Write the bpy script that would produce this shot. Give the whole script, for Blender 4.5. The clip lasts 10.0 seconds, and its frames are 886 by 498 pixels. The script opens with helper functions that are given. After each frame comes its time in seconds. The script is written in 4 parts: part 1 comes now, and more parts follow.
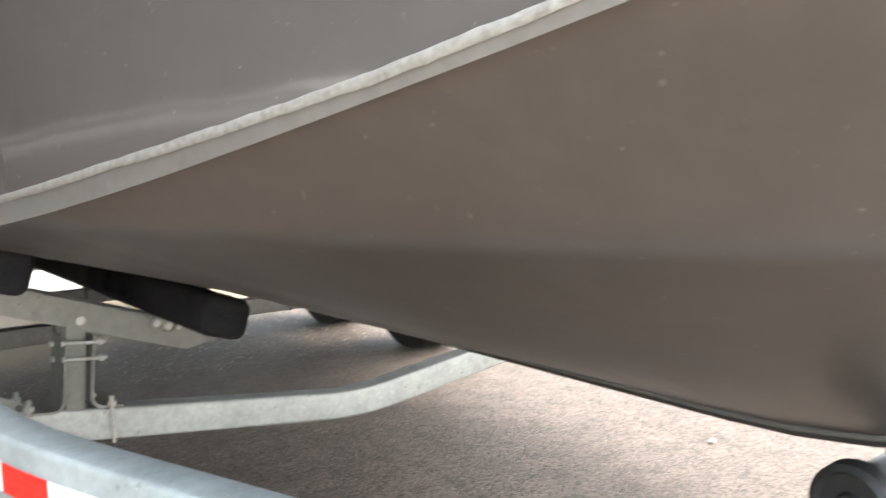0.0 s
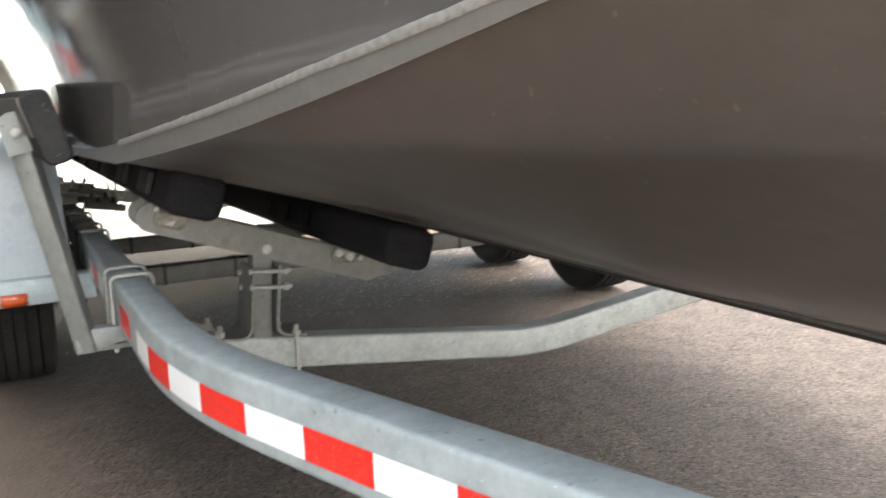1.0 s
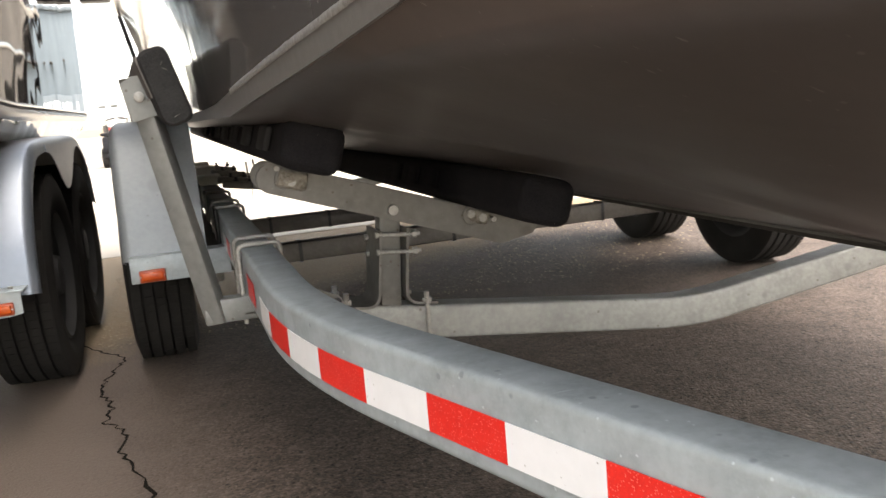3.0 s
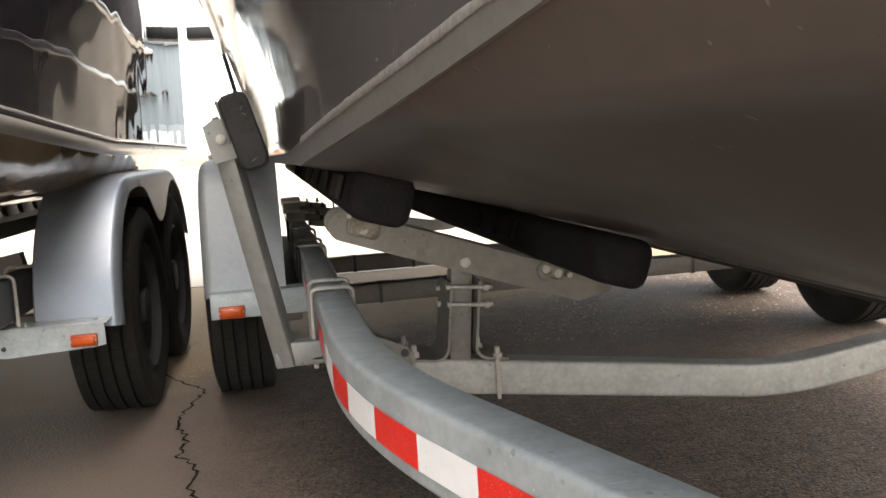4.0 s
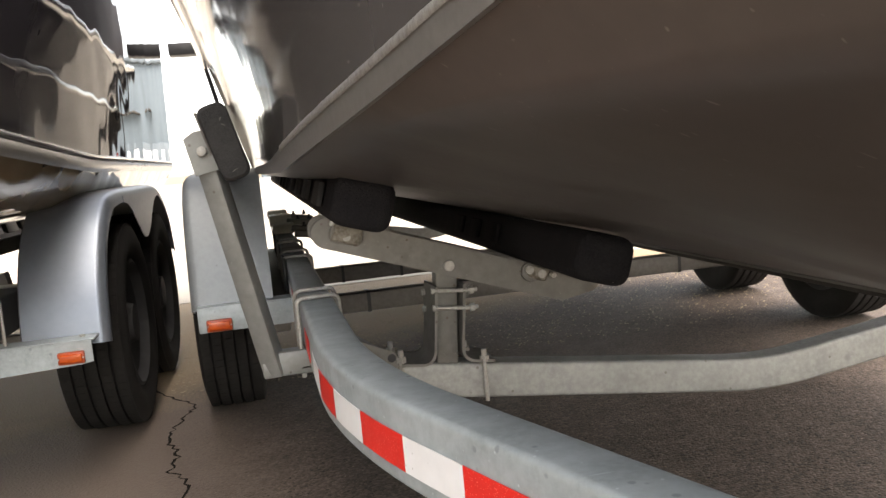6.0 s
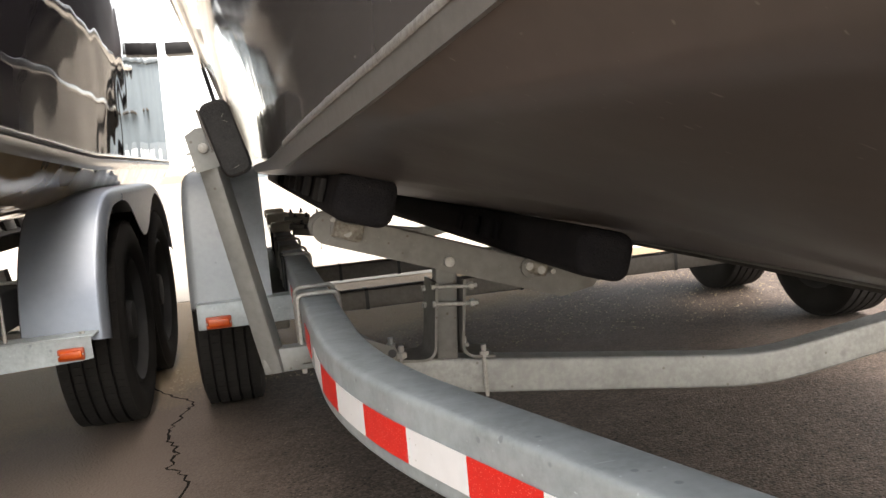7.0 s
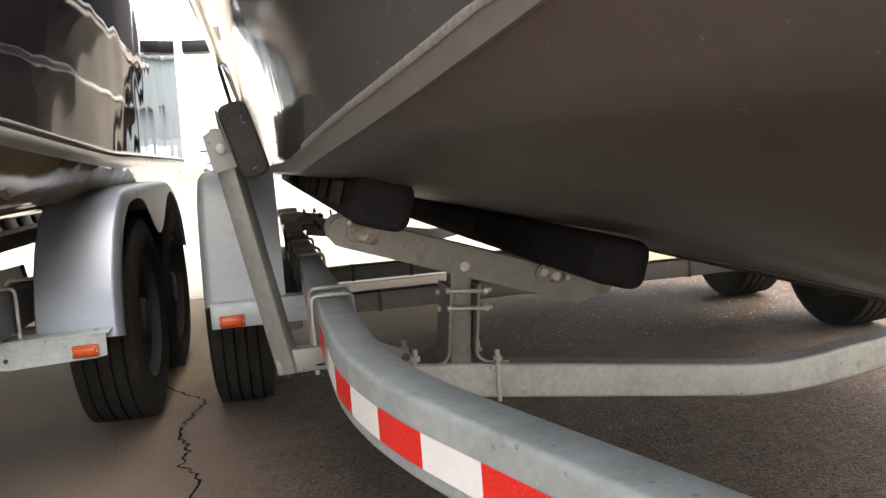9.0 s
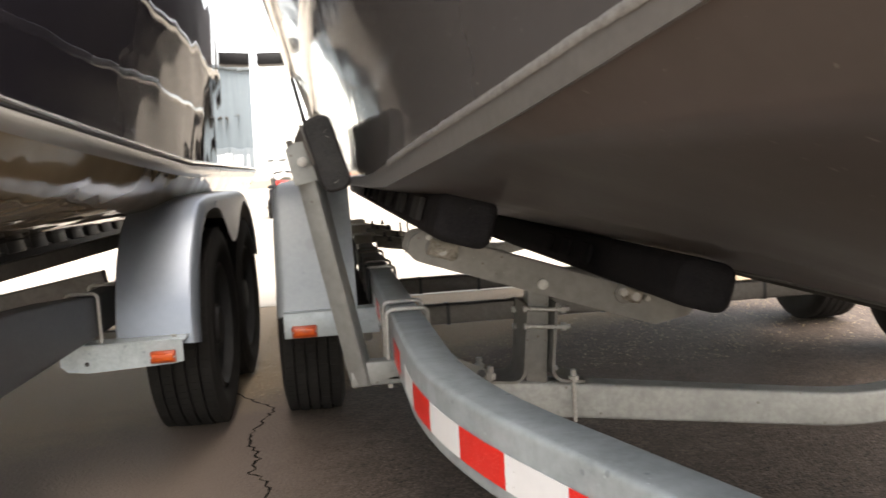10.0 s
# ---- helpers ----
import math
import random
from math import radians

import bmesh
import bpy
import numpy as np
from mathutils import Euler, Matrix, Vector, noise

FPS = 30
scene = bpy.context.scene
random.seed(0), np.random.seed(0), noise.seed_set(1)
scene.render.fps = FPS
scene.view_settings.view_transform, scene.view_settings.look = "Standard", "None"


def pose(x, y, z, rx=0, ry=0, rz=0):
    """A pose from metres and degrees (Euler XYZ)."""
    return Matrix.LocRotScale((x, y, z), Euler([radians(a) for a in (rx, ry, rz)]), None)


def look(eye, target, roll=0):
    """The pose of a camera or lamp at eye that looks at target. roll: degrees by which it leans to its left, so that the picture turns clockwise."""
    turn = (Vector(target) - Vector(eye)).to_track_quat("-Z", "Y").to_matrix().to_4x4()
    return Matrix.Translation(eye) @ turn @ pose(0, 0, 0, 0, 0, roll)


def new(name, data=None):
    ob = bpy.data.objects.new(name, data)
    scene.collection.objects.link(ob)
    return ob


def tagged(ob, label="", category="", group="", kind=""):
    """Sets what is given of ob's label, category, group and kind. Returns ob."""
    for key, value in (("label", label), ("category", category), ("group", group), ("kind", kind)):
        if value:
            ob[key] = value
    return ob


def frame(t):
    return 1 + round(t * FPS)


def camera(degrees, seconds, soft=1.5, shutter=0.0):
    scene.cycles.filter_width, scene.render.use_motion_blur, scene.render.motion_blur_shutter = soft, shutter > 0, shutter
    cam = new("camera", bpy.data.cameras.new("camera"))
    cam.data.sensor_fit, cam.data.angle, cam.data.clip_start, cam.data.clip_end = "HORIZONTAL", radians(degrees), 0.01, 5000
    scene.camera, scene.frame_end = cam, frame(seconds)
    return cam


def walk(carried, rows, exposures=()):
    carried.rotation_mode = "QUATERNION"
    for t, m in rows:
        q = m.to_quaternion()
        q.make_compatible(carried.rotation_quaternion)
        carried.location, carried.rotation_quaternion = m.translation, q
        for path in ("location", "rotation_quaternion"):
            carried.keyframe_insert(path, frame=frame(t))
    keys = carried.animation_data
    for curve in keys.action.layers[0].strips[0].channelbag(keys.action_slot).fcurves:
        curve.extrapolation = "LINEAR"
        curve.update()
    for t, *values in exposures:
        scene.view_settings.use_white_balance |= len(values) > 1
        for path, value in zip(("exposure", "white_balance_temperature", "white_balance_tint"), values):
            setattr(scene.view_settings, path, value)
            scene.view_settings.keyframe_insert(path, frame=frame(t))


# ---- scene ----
cam = camera(53.5, 10.0, shutter=0.5)
PATH = [
    (0, (0.0991, 0.0028, 0.9970), (1.2819, 1.6006, 0.7779), -1.53),
    (0.5, (0.0953, 0.0571, 0.9755), (1.1225, 1.7514, 0.7027), -2.24),
    (1, (0.0903, 0.1195, 0.9541), (0.9619, 1.8890, 0.6240), -2.42),
    (1.5, (0.0879, 0.1718, 0.9389), (0.8734, 1.9689, 0.5472), -1.09),
    (2, (0.0890, 0.1856, 0.9349), (0.8348, 1.9988, 0.5400), -2.25),
    (3.3, (0.190, 0.281, 0.858), (0.700, 2.190, 0.550), -4.5),
    (3.5, (0.2058, 0.2858, 0.8695), (0.6761, 2.2083, 0.5819), -3.65),
    (4, (0.2150, 0.3050, 0.8907), (0.5928, 2.2541, 0.6497), -3.53),
    (4.5, (0.2237, 0.3047, 0.8872), (0.5708, 2.2623, 0.6695), -4.42),
    (5, (0.2302, 0.2984, 0.8830), (0.5886, 2.2530, 0.6566), -4.81),
    (5.5, (0.2308, 0.2964, 0.8784), (0.6075, 2.2478, 0.6540), -5.19),
    (6.8, (0.214, 0.288, 0.879), (0.641, 2.230, 0.661), -5.2),
    (7, (0.2125, 0.2846, 0.8729), (0.6248, 2.2291, 0.6514), -5.20),
    (7.5, (0.2118, 0.2868, 0.8775), (0.6219, 2.2318, 0.6562), -4.93),
    (8, (0.2098, 0.2819, 0.8789), (0.6162, 2.2277, 0.6583), -4.67),
    (8.5, (0.2068, 0.2828, 0.8829), (0.6035, 2.2317, 0.6719), -4.63),
    (9, (0.2041, 0.2854, 0.8809), (0.5924, 2.2352, 0.6633), -4.33),
    (9.5, (0.2004, 0.2841, 0.8813), (0.5821, 2.2364, 0.6742), -3.88),
    (9.7, (0.187, 0.288, 0.888), (0.526, 2.250, 0.694), -4.0),
    (10, (0.1686, 0.2969, 0.8913), (0.4243, 2.2722, 0.7109), -3.34),
]
EXPOSURES = [(0, 4.3, 6650, 6), (0.5, 4.03, 6650, 6), (1, 3.80, 6750, 7.2), (2, 3.53, 6850, 8.7), (3.5, 3.3, 7450, 13), (10, 3.3, 7450, 13)]
walk(cam, [(t, look(eye, target, roll)) for t, eye, target, roll in PATH], EXPOSURES)

# ---- light: a bright, hazy sky, the veiled sun high before the bows ----
SUN_UP, SUN_TURN = 60.0, 132.0
world = bpy.data.worlds.new("sky")
scene.world = world
world.use_nodes = True
wn, wl = world.node_tree.nodes, world.node_tree.links
wn.clear()
sky = wn.new("ShaderNodeTexSky")
sky.sky_type = "NISHITA"
sky.sun_disc = False
sky.sun_elevation, sky.sun_rotation = radians(SUN_UP), radians(SUN_TURN)
sky.air_density, sky.dust_density = 1.0, 1.5
haze = wn.new("ShaderNodeHueSaturation")
haze.inputs["Saturation"].default_value = 0.45
back = wn.new("ShaderNodeBackground")
back.inputs["Strength"].default_value = 0.082
wout = wn.new("ShaderNodeOutputWorld")
wl.new(sky.outputs[0], haze.inputs["Color"])
wl.new(haze.outputs[0], back.inputs[0])
wl.new(back.outputs[0], wout.inputs[0])
sun = new("sun", bpy.data.lights.new("sun", "SUN"))
sun.data.energy, sun.data.angle, sun.data.color = 1.05, radians(84), (1.0, 0.97, 0.935)
sun.matrix_world = look((4, 9, 14), (4 - math.sin(radians(SUN_TURN)) * math.cos(radians(SUN_UP)), 9 - math.cos(radians(SUN_TURN)) * math.cos(radians(SUN_UP)), 14 - math.sin(radians(SUN_UP))))


# ---- materials ----
def material(name, base, rough=0.5, metal=0.0, spec=0.5, vary=None, grain=None, bump=None, coat=0.0, rough_vary=0.0, spots=(), more=()):
    """vary: (scale, second colour, amount); grain: the same at a finer scale; more: further layers of it; bump: (scale, strength, metres, detail); spots: rows of (scale, colour, size)."""
    m = bpy.data.materials.new(name)
    m.use_nodes = True
    n, l = m.node_tree.nodes, m.node_tree.links
    p = n["Principled BSDF"]
    p.inputs["Roughness"].default_value, p.inputs["Metallic"].default_value = rough, metal
    p.inputs["Specular IOR Level"].default_value = spec
    p.inputs["Coat Weight"].default_value = coat
    p.inputs["Coat Roughness"].default_value = 0.04
    where = n.new("ShaderNodeTexCoord").outputs["Object"]
    col = None
    for layer in (vary, grain, *more):
        if not layer:
            continue
        scale, other, amount = layer
        tex = n.new("ShaderNodeTexNoise")
        tex.inputs["Scale"].default_value, tex.inputs["Detail"].default_value = scale, 6.0
        tex.inputs["Roughness"].default_value = 0.6
        l.new(where, tex.inputs["Vector"])
        ramp = n.new("ShaderNodeMapRange")
        ramp.inputs["From Min"].default_value, ramp.inputs["From Max"].default_value = 0.38, 0.66
        ramp.inputs["To Max"].default_value = amount
        l.new(tex.outputs["Fac"], ramp.inputs["Value"])
        mix = n.new("ShaderNodeMix")
        mix.data_type = "RGBA"
        l.new(ramp.outputs[0], mix.inputs["Factor"])
        if col is None:
            mix.inputs["A"].default_value = (*base, 1)
        else:
            l.new(col, mix.inputs["A"])
        mix.inputs["B"].default_value = (*other, 1)
        col = mix.outputs["Result"]
        if rough_vary:
            rr = n.new("ShaderNodeMapRange")
            rr.inputs["To Min"].default_value, rr.inputs["To Max"].default_value = rough - rough_vary, rough + rough_vary
            l.new(tex.outputs["Fac"], rr.inputs["Value"])
            l.new(rr.outputs[0], p.inputs["Roughness"])
    for scale, other, size in spots:
        tex = n.new("ShaderNodeTexVoronoi")
        tex.inputs["Scale"].default_value, tex.inputs["Randomness"].default_value = scale, 1.0
        l.new(where, tex.inputs["Vector"])
        ramp = n.new("ShaderNodeMapRange")
        ramp.inputs["From Min"].default_value, ramp.inputs["From Max"].default_value = size, size * 0.6
        l.new(tex.outputs["Distance"], ramp.inputs["Value"])
        mix = n.new("ShaderNodeMix")
        mix.data_type = "RGBA"
        l.new(ramp.outputs[0], mix.inputs["Factor"])
        if col is None:
            mix.inputs["A"].default_value = (*base, 1)
        else:
            l.new(col, mix.inputs["A"])
        mix.inputs["B"].default_value = (*other, 1)
        col = mix.outputs["Result"]
    if col is None:
        p.inputs["Base Color"].default_value = (*base, 1)
    else:
        l.new(col, p.inputs["Base Color"])
    if bump:
        tex = n.new("ShaderNodeTexNoise")
        tex.inputs["Scale"].default_value, tex.inputs["Detail"].default_value = bump[0], bump[3] if len(bump) > 3 else 5.0
        l.new(where, tex.inputs["Vector"])
        b = n.new("ShaderNodeBump")
        b.inputs["Strength"].default_value, b.inputs["Distance"].default_value = bump[1], bump[2]
        l.new(tex.outputs["Fac"], b.inputs["Height"])
        l.new(b.outputs[0], p.inputs["Normal"])
    return m


GALV = material("galvanised_steel", (0.315, 0.36, 0.366), 0.46, 0.3, vary=(7, (0.42, 0.475, 0.492), 0.85), grain=(55, (0.24, 0.277, 0.29), 0.7), bump=(48, 0.34, 0.003), rough_vary=0.14, spots=((38, (0.52, 0.58, 0.60), 0.08), (23, (0.25, 0.285, 0.298), 0.12)), more=((18, (0.50, 0.56, 0.582), 0.6), (30, (0.275, 0.315, 0.326), 0.6), (110, (0.46, 0.515, 0.535), 0.5)))
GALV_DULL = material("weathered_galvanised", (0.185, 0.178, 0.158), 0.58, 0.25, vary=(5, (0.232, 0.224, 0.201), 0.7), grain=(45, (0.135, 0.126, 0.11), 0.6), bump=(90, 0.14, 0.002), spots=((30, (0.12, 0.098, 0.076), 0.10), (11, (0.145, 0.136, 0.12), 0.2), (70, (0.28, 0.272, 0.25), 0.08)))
GALV_POST = material("grey_galvanised_post", (0.2357, 0.2403, 0.2288), 0.5, 0.35, vary=(5, (0.2818, 0.2875, 0.2737), 0.8), grain=(45, (0.1898, 0.1932, 0.1828), 0.65), bump=(90, 0.14, 0.002), spots=((26, (0.1495, 0.1403, 0.1219), 0.10), (60, (0.368, 0.3795, 0.3622), 0.07)), more=((16, (0.2127, 0.2185, 0.207), 0.5),))
GALV_MID = material("dull_galvanised", (0.335, 0.34, 0.32), 0.5, 0.3, vary=(5, (0.41, 0.415, 0.39), 0.8), grain=(45, (0.25, 0.252, 0.236), 0.7), bump=(60, 0.3, 0.003), rough_vary=0.1, spots=((26, (0.20, 0.19, 0.165), 0.10), (9, (0.27, 0.275, 0.257), 0.12)), more=((14, (0.44, 0.445, 0.42), 0.5), (90, (0.28, 0.283, 0.265), 0.5)))
FENDER = material("galvanised_sheet", (0.277, 0.300, 0.312), 0.46, 0.3, vary=(3, (0.318, 0.344, 0.356), 0.8), grain=(60, (0.24, 0.262, 0.272), 0.5), bump=(70, 0.10, 0.002), spots=((18, (0.20, 0.208, 0.21), 0.05), (7, (0.255, 0.277, 0.287), 0.2)), more=((22, (0.30, 0.325, 0.336), 0.5),))
PAINTED = material("dark_frame_paint", (0.0715, 0.0754, 0.0806), 0.5, 0.1, vary=(6, (0.091, 0.0949, 0.1001), 0.8), grain=(60, (0.052, 0.0546, 0.0572), 0.5), spots=((26, (0.169, 0.156, 0.143), 0.04),))
CART = material("matt_black_paint", (0.02, 0.02, 0.022), 0.8, 0.0, 0.05, vary=(8, (0.03, 0.03, 0.032), 0.7))
PAD = material("grey_guide_carpet", (0.0253, 0.02472, 0.02472), 0.95, 0.0, 0.2, vary=(18, (0.0391, 0.03795, 0.0368), 0.8), grain=(260, (0.05175, 0.0506, 0.04945), 0.4), bump=(300, 0.6, 0.004), spots=((48, (0.2875, 0.276, 0.2645), 0.035),))
DARK_STEEL = material("dark_dull_steel", (0.13, 0.12, 0.11), 0.62, 0.3, vary=(6, (0.17, 0.16, 0.145), 0.8), grain=(60, (0.09, 0.08, 0.07), 0.5), bump=(80, 0.12, 0.002))
GRAVEL = material("beige_gravel", (0.30, 0.235, 0.155), 0.8, vary=(30, (0.17, 0.125, 0.08), 0.9), grain=(90, (0.44, 0.37, 0.27), 0.5))
RUSTY = material("corroded_cast_metal", (0.25, 0.228, 0.185), 0.75, 0.15, vary=(55, (0.10, 0.082, 0.06), 0.95), grain=(130, (0.34, 0.318, 0.27), 0.6), bump=(110, 0.8, 0.006))
ZINC = material("zinc_bolt", (0.44, 0.43, 0.395), 0.5, 0.5, grain=(150, (0.26, 0.245, 0.22), 0.6))
HULL = material("satin_grey_hull_paint", (0.1179, 0.1019, 0.09224), 0.34, 0.55, vary=(2.2, (0.1373, 0.1193, 0.1081), 0.9), grain=(24, (0.1015, 0.08835, 0.07994), 0.6), bump=(1.5, 0.03, 0.01), rough_vary=0.08, spots=((55, (0.1845, 0.1661, 0.1528), 0.035), (14, (0.164, 0.1475, 0.1353), 0.05)), more=((6, (0.1055, 0.09173, 0.08301), 0.6), (3.3, (0.1292, 0.1102, 0.1025), 0.5)))
KEEL = material("worn_dark_keel", (0.045, 0.039, 0.034), 0.5, 0.2, vary=(14, (0.07, 0.061, 0.053), 0.8), grain=(80, (0.03, 0.026, 0.023), 0.6))
TOPSIDE = material("glossy_grey_topside_paint", (0.1237, 0.1142, 0.1079), 0.07, 0.3, vary=(1.5, (0.1415, 0.1309, 0.1226), 0.8), grain=(30, (0.109, 0.1016, 0.09533), 0.4), bump=(5, 0.14, 0.012, 1.5), spots=((22, (0.1886, 0.1781, 0.1676), 0.04), (60, (0.2619, 0.2514, 0.2389), 0.03)))
STRIP = material("grey_chine_paint", (0.170, 0.163, 0.152), 0.38, 0.25, vary=(8, (0.20, 0.193, 0.18), 0.8), grain=(70, (0.135, 0.129, 0.12), 0.5), bump=(40, 0.12, 0.002), spots=((70, (0.30, 0.292, 0.275), 0.04),))
WELD = material("weld_metal", (0.3046, 0.2975, 0.2733), 0.38, 0.4, vary=(60, (0.215, 0.2079, 0.19), 0.9), grain=(160, (0.4301, 0.4184, 0.3853), 0.6), bump=(110, 0.5, 0.004))
CARPET = material("black_bunk_carpet", (0.01105, 0.01066, 0.01235), 0.95, 0.0, 0.12, vary=(18, (0.0182, 0.0169, 0.01755), 0.8), grain=(260, (0.026, 0.0247, 0.02535), 0.5), bump=(300, 0.6, 0.004), spots=((42, (0.234, 0.221, 0.208), 0.03),))
BLOCK = material("dark_plastic_block", (0.0221, 0.02145, 0.02145), 0.75, 0.0, 0.2, vary=(20, (0.0338, 0.0325, 0.0325), 0.7))
RUBBER = material("tyre_rubber", (0.0135, 0.0129, 0.0123), 0.85, 0.0, 0.14, vary=(7, (0.024, 0.0222, 0.0204), 0.8), grain=(80, (0.018, 0.0168, 0.0156), 0.6), bump=(90, 0.25, 0.002))
BLACK = material("black_plastic", (0.016, 0.016, 0.017), 0.5, vary=(20, (0.03, 0.03, 0.03), 0.6))
RIM = material("grey_wheel_steel", (0.035, 0.035, 0.036), 0.7, 0.1, 0.2, vary=(10, (0.05, 0.049, 0.048), 0.7))
RED = material("red_reflective_tape", (0.74, 0.018, 0.012), 0.35, vary=(30, (0.82, 0.03, 0.02), 0.6), grain=(300, (0.62, 0.012, 0.01), 0.5), spots=((260, (0.9, 0.22, 0.18), 0.26),))
WHITE = material("white_reflective_tape", (0.79, 0.795, 0.80), 0.35, vary=(25, (0.73, 0.735, 0.735), 0.6), spots=((60, (0.42, 0.41, 0.39), 0.09), (28, (0.5, 0.49, 0.47), 0.05)))
AMBER = material("amber_lens", (0.4743, 0.05738, 0.00612), 0.22, vary=(60, (0.5737, 0.09945, 0.00918), 0.7))
AMBER_DARK = material("deep_amber_housing", (0.36, 0.05, 0.012), 0.35, vary=(40, (0.45, 0.075, 0.015), 0.7))
SILVER = material("brushed_aluminium", (0.2028, 0.2277, 0.2649), 0.36, 0.6, vary=(3, (0.2318, 0.2584, 0.298), 0.6), grain=(40, (0.1863, 0.2094, 0.2426), 0.4), rough_vary=0.05)
ALLOY = material("bright_alloy_trim", (0.88, 0.875, 0.86), 0.2, 0.75, vary=(4, (0.82, 0.815, 0.80), 0.6), grain=(60, (0.78, 0.775, 0.76), 0.4))
CANVAS = material("dark_canvas", (0.05, 0.036, 0.037), 0.7, vary=(3, (0.07, 0.048, 0.048), 0.8), bump=(12, 0.3, 0.01))
# pale enough to hold the sun on the far ground in its colour
SUNLIT_SLABS = material("sunlit_pale_slabs", (0.33, 0.295, 0.245), 0.9, vary=(0.7, (0.39, 0.352, 0.295), 0.9), grain=(25, (0.33, 0.30, 0.255), 0.5))
NAVY = material("glossy_black_gelcoat", (0.010, 0.0092, 0.012), 0.02, 0.0, 0.45, vary=(2, (0.014, 0.0125, 0.0155), 0.7), bump=(2.4, 0.24, 0.03, 0.9))
# glossy bottom; the warm reflection of the ground is painted into its beige
CREAM = material("glossy_bottom_reflected_beige", (0.25, 0.20, 0.132), 0.05, 0.0, 0.85, vary=(4, (0.19, 0.15, 0.10), 0.8), bump=(4.0, 0.6, 0.02, 1.2))
PEARL = material("pale_boot_stripe", (0.44, 0.425, 0.40), 0.22, 0.35, vary=(5, (0.49, 0.475, 0.45), 0.7))
ASPHALT = material("worn_asphalt", (0.07049, 0.05337, 0.0435), 0.78, 0.0, 0.24, vary=(1.1, (0.09466, 0.072, 0.0589), 0.9), grain=(75, (0.1258, 0.09768, 0.07955), 0.6), bump=(60, 0.30, 0.006), spots=((45, (0.1762, 0.141, 0.1158), 0.14), (34, (0.01813, 0.0138, 0.01128), 0.20), (25, (0.1309, 0.0725, 0.05639), 0.05), (17, (0.02316, 0.01763, 0.01439), 0.10)), more=((8, (0.0433, 0.03283, 0.02658), 0.7), (26, (0.09869, 0.07502, 0.06123), 0.5)))


def add_aggregate(m, scale, dark, light, strength, deep):
    """The single stones of the asphalt: each a shade of its own, standing a little proud."""
    n, l = m.node_tree.nodes, m.node_tree.links
    p = n["Principled BSDF"]
    old, under = p.inputs["Base Color"].links[0].from_socket, p.inputs["Normal"].links[0].from_socket
    tex = n.new("ShaderNodeTexVoronoi")
    tex.inputs["Scale"].default_value = scale
    l.new(n.new("ShaderNodeTexCoord").outputs["Object"], tex.inputs["Vector"])
    axis = n.new("ShaderNodeSeparateXYZ")
    l.new(tex.outputs["Color"], axis.inputs[0])
    shade = n.new("ShaderNodeValToRGB")
    shade.color_ramp.elements[0].color, shade.color_ramp.elements[1].color = (dark, dark, dark, 1), (light, light * 0.985, light * 0.95, 1)
    middle = shade.color_ramp.elements.new(0.55)
    middle.color = (0.95, 0.95, 0.95, 1)
    l.new(axis.outputs["X"], shade.inputs[0])
    mix = n.new("ShaderNodeMix")
    mix.data_type, mix.blend_type = "RGBA", "MULTIPLY"
    mix.inputs["Factor"].default_value = 1.0
    l.new(old, mix.inputs["A"])
    l.new(shade.outputs[0], mix.inputs["B"])
    l.new(mix.outputs["Result"], p.inputs["Base Color"])
    b = n.new("ShaderNodeBump")
    b.invert = True
    b.inputs["Strength"].default_value, b.inputs["Distance"].default_value = strength, deep
    l.new(tex.outputs["Distance"], b.inputs["Height"])
    l.new(under, b.inputs["Normal"])
    l.new(b.outputs[0], p.inputs["Normal"])


def add_grit_light(m, colour, way, start, end, most):
    """Pale grit and painted-in daylight on the asphalt, patchy at first and closing up along a direction."""
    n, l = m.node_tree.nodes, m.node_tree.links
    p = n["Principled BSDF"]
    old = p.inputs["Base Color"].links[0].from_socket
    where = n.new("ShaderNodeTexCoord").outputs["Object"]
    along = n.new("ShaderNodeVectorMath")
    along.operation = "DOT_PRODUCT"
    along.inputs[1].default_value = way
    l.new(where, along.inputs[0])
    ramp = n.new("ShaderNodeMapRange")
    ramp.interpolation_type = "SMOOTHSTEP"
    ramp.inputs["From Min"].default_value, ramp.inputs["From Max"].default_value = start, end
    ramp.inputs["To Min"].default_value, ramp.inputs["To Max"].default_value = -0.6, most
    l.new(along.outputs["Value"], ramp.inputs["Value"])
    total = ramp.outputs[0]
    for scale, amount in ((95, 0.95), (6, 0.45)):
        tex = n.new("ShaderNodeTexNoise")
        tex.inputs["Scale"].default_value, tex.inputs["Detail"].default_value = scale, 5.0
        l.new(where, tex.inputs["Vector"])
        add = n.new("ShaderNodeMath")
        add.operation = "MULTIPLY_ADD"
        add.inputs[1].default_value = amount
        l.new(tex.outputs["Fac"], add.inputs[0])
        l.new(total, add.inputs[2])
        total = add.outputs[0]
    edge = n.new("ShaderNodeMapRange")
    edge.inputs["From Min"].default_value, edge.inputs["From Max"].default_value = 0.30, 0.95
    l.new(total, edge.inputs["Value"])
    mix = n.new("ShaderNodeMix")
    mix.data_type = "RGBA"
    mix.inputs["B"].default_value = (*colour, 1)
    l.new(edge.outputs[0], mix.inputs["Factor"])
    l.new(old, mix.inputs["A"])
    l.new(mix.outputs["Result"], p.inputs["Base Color"])


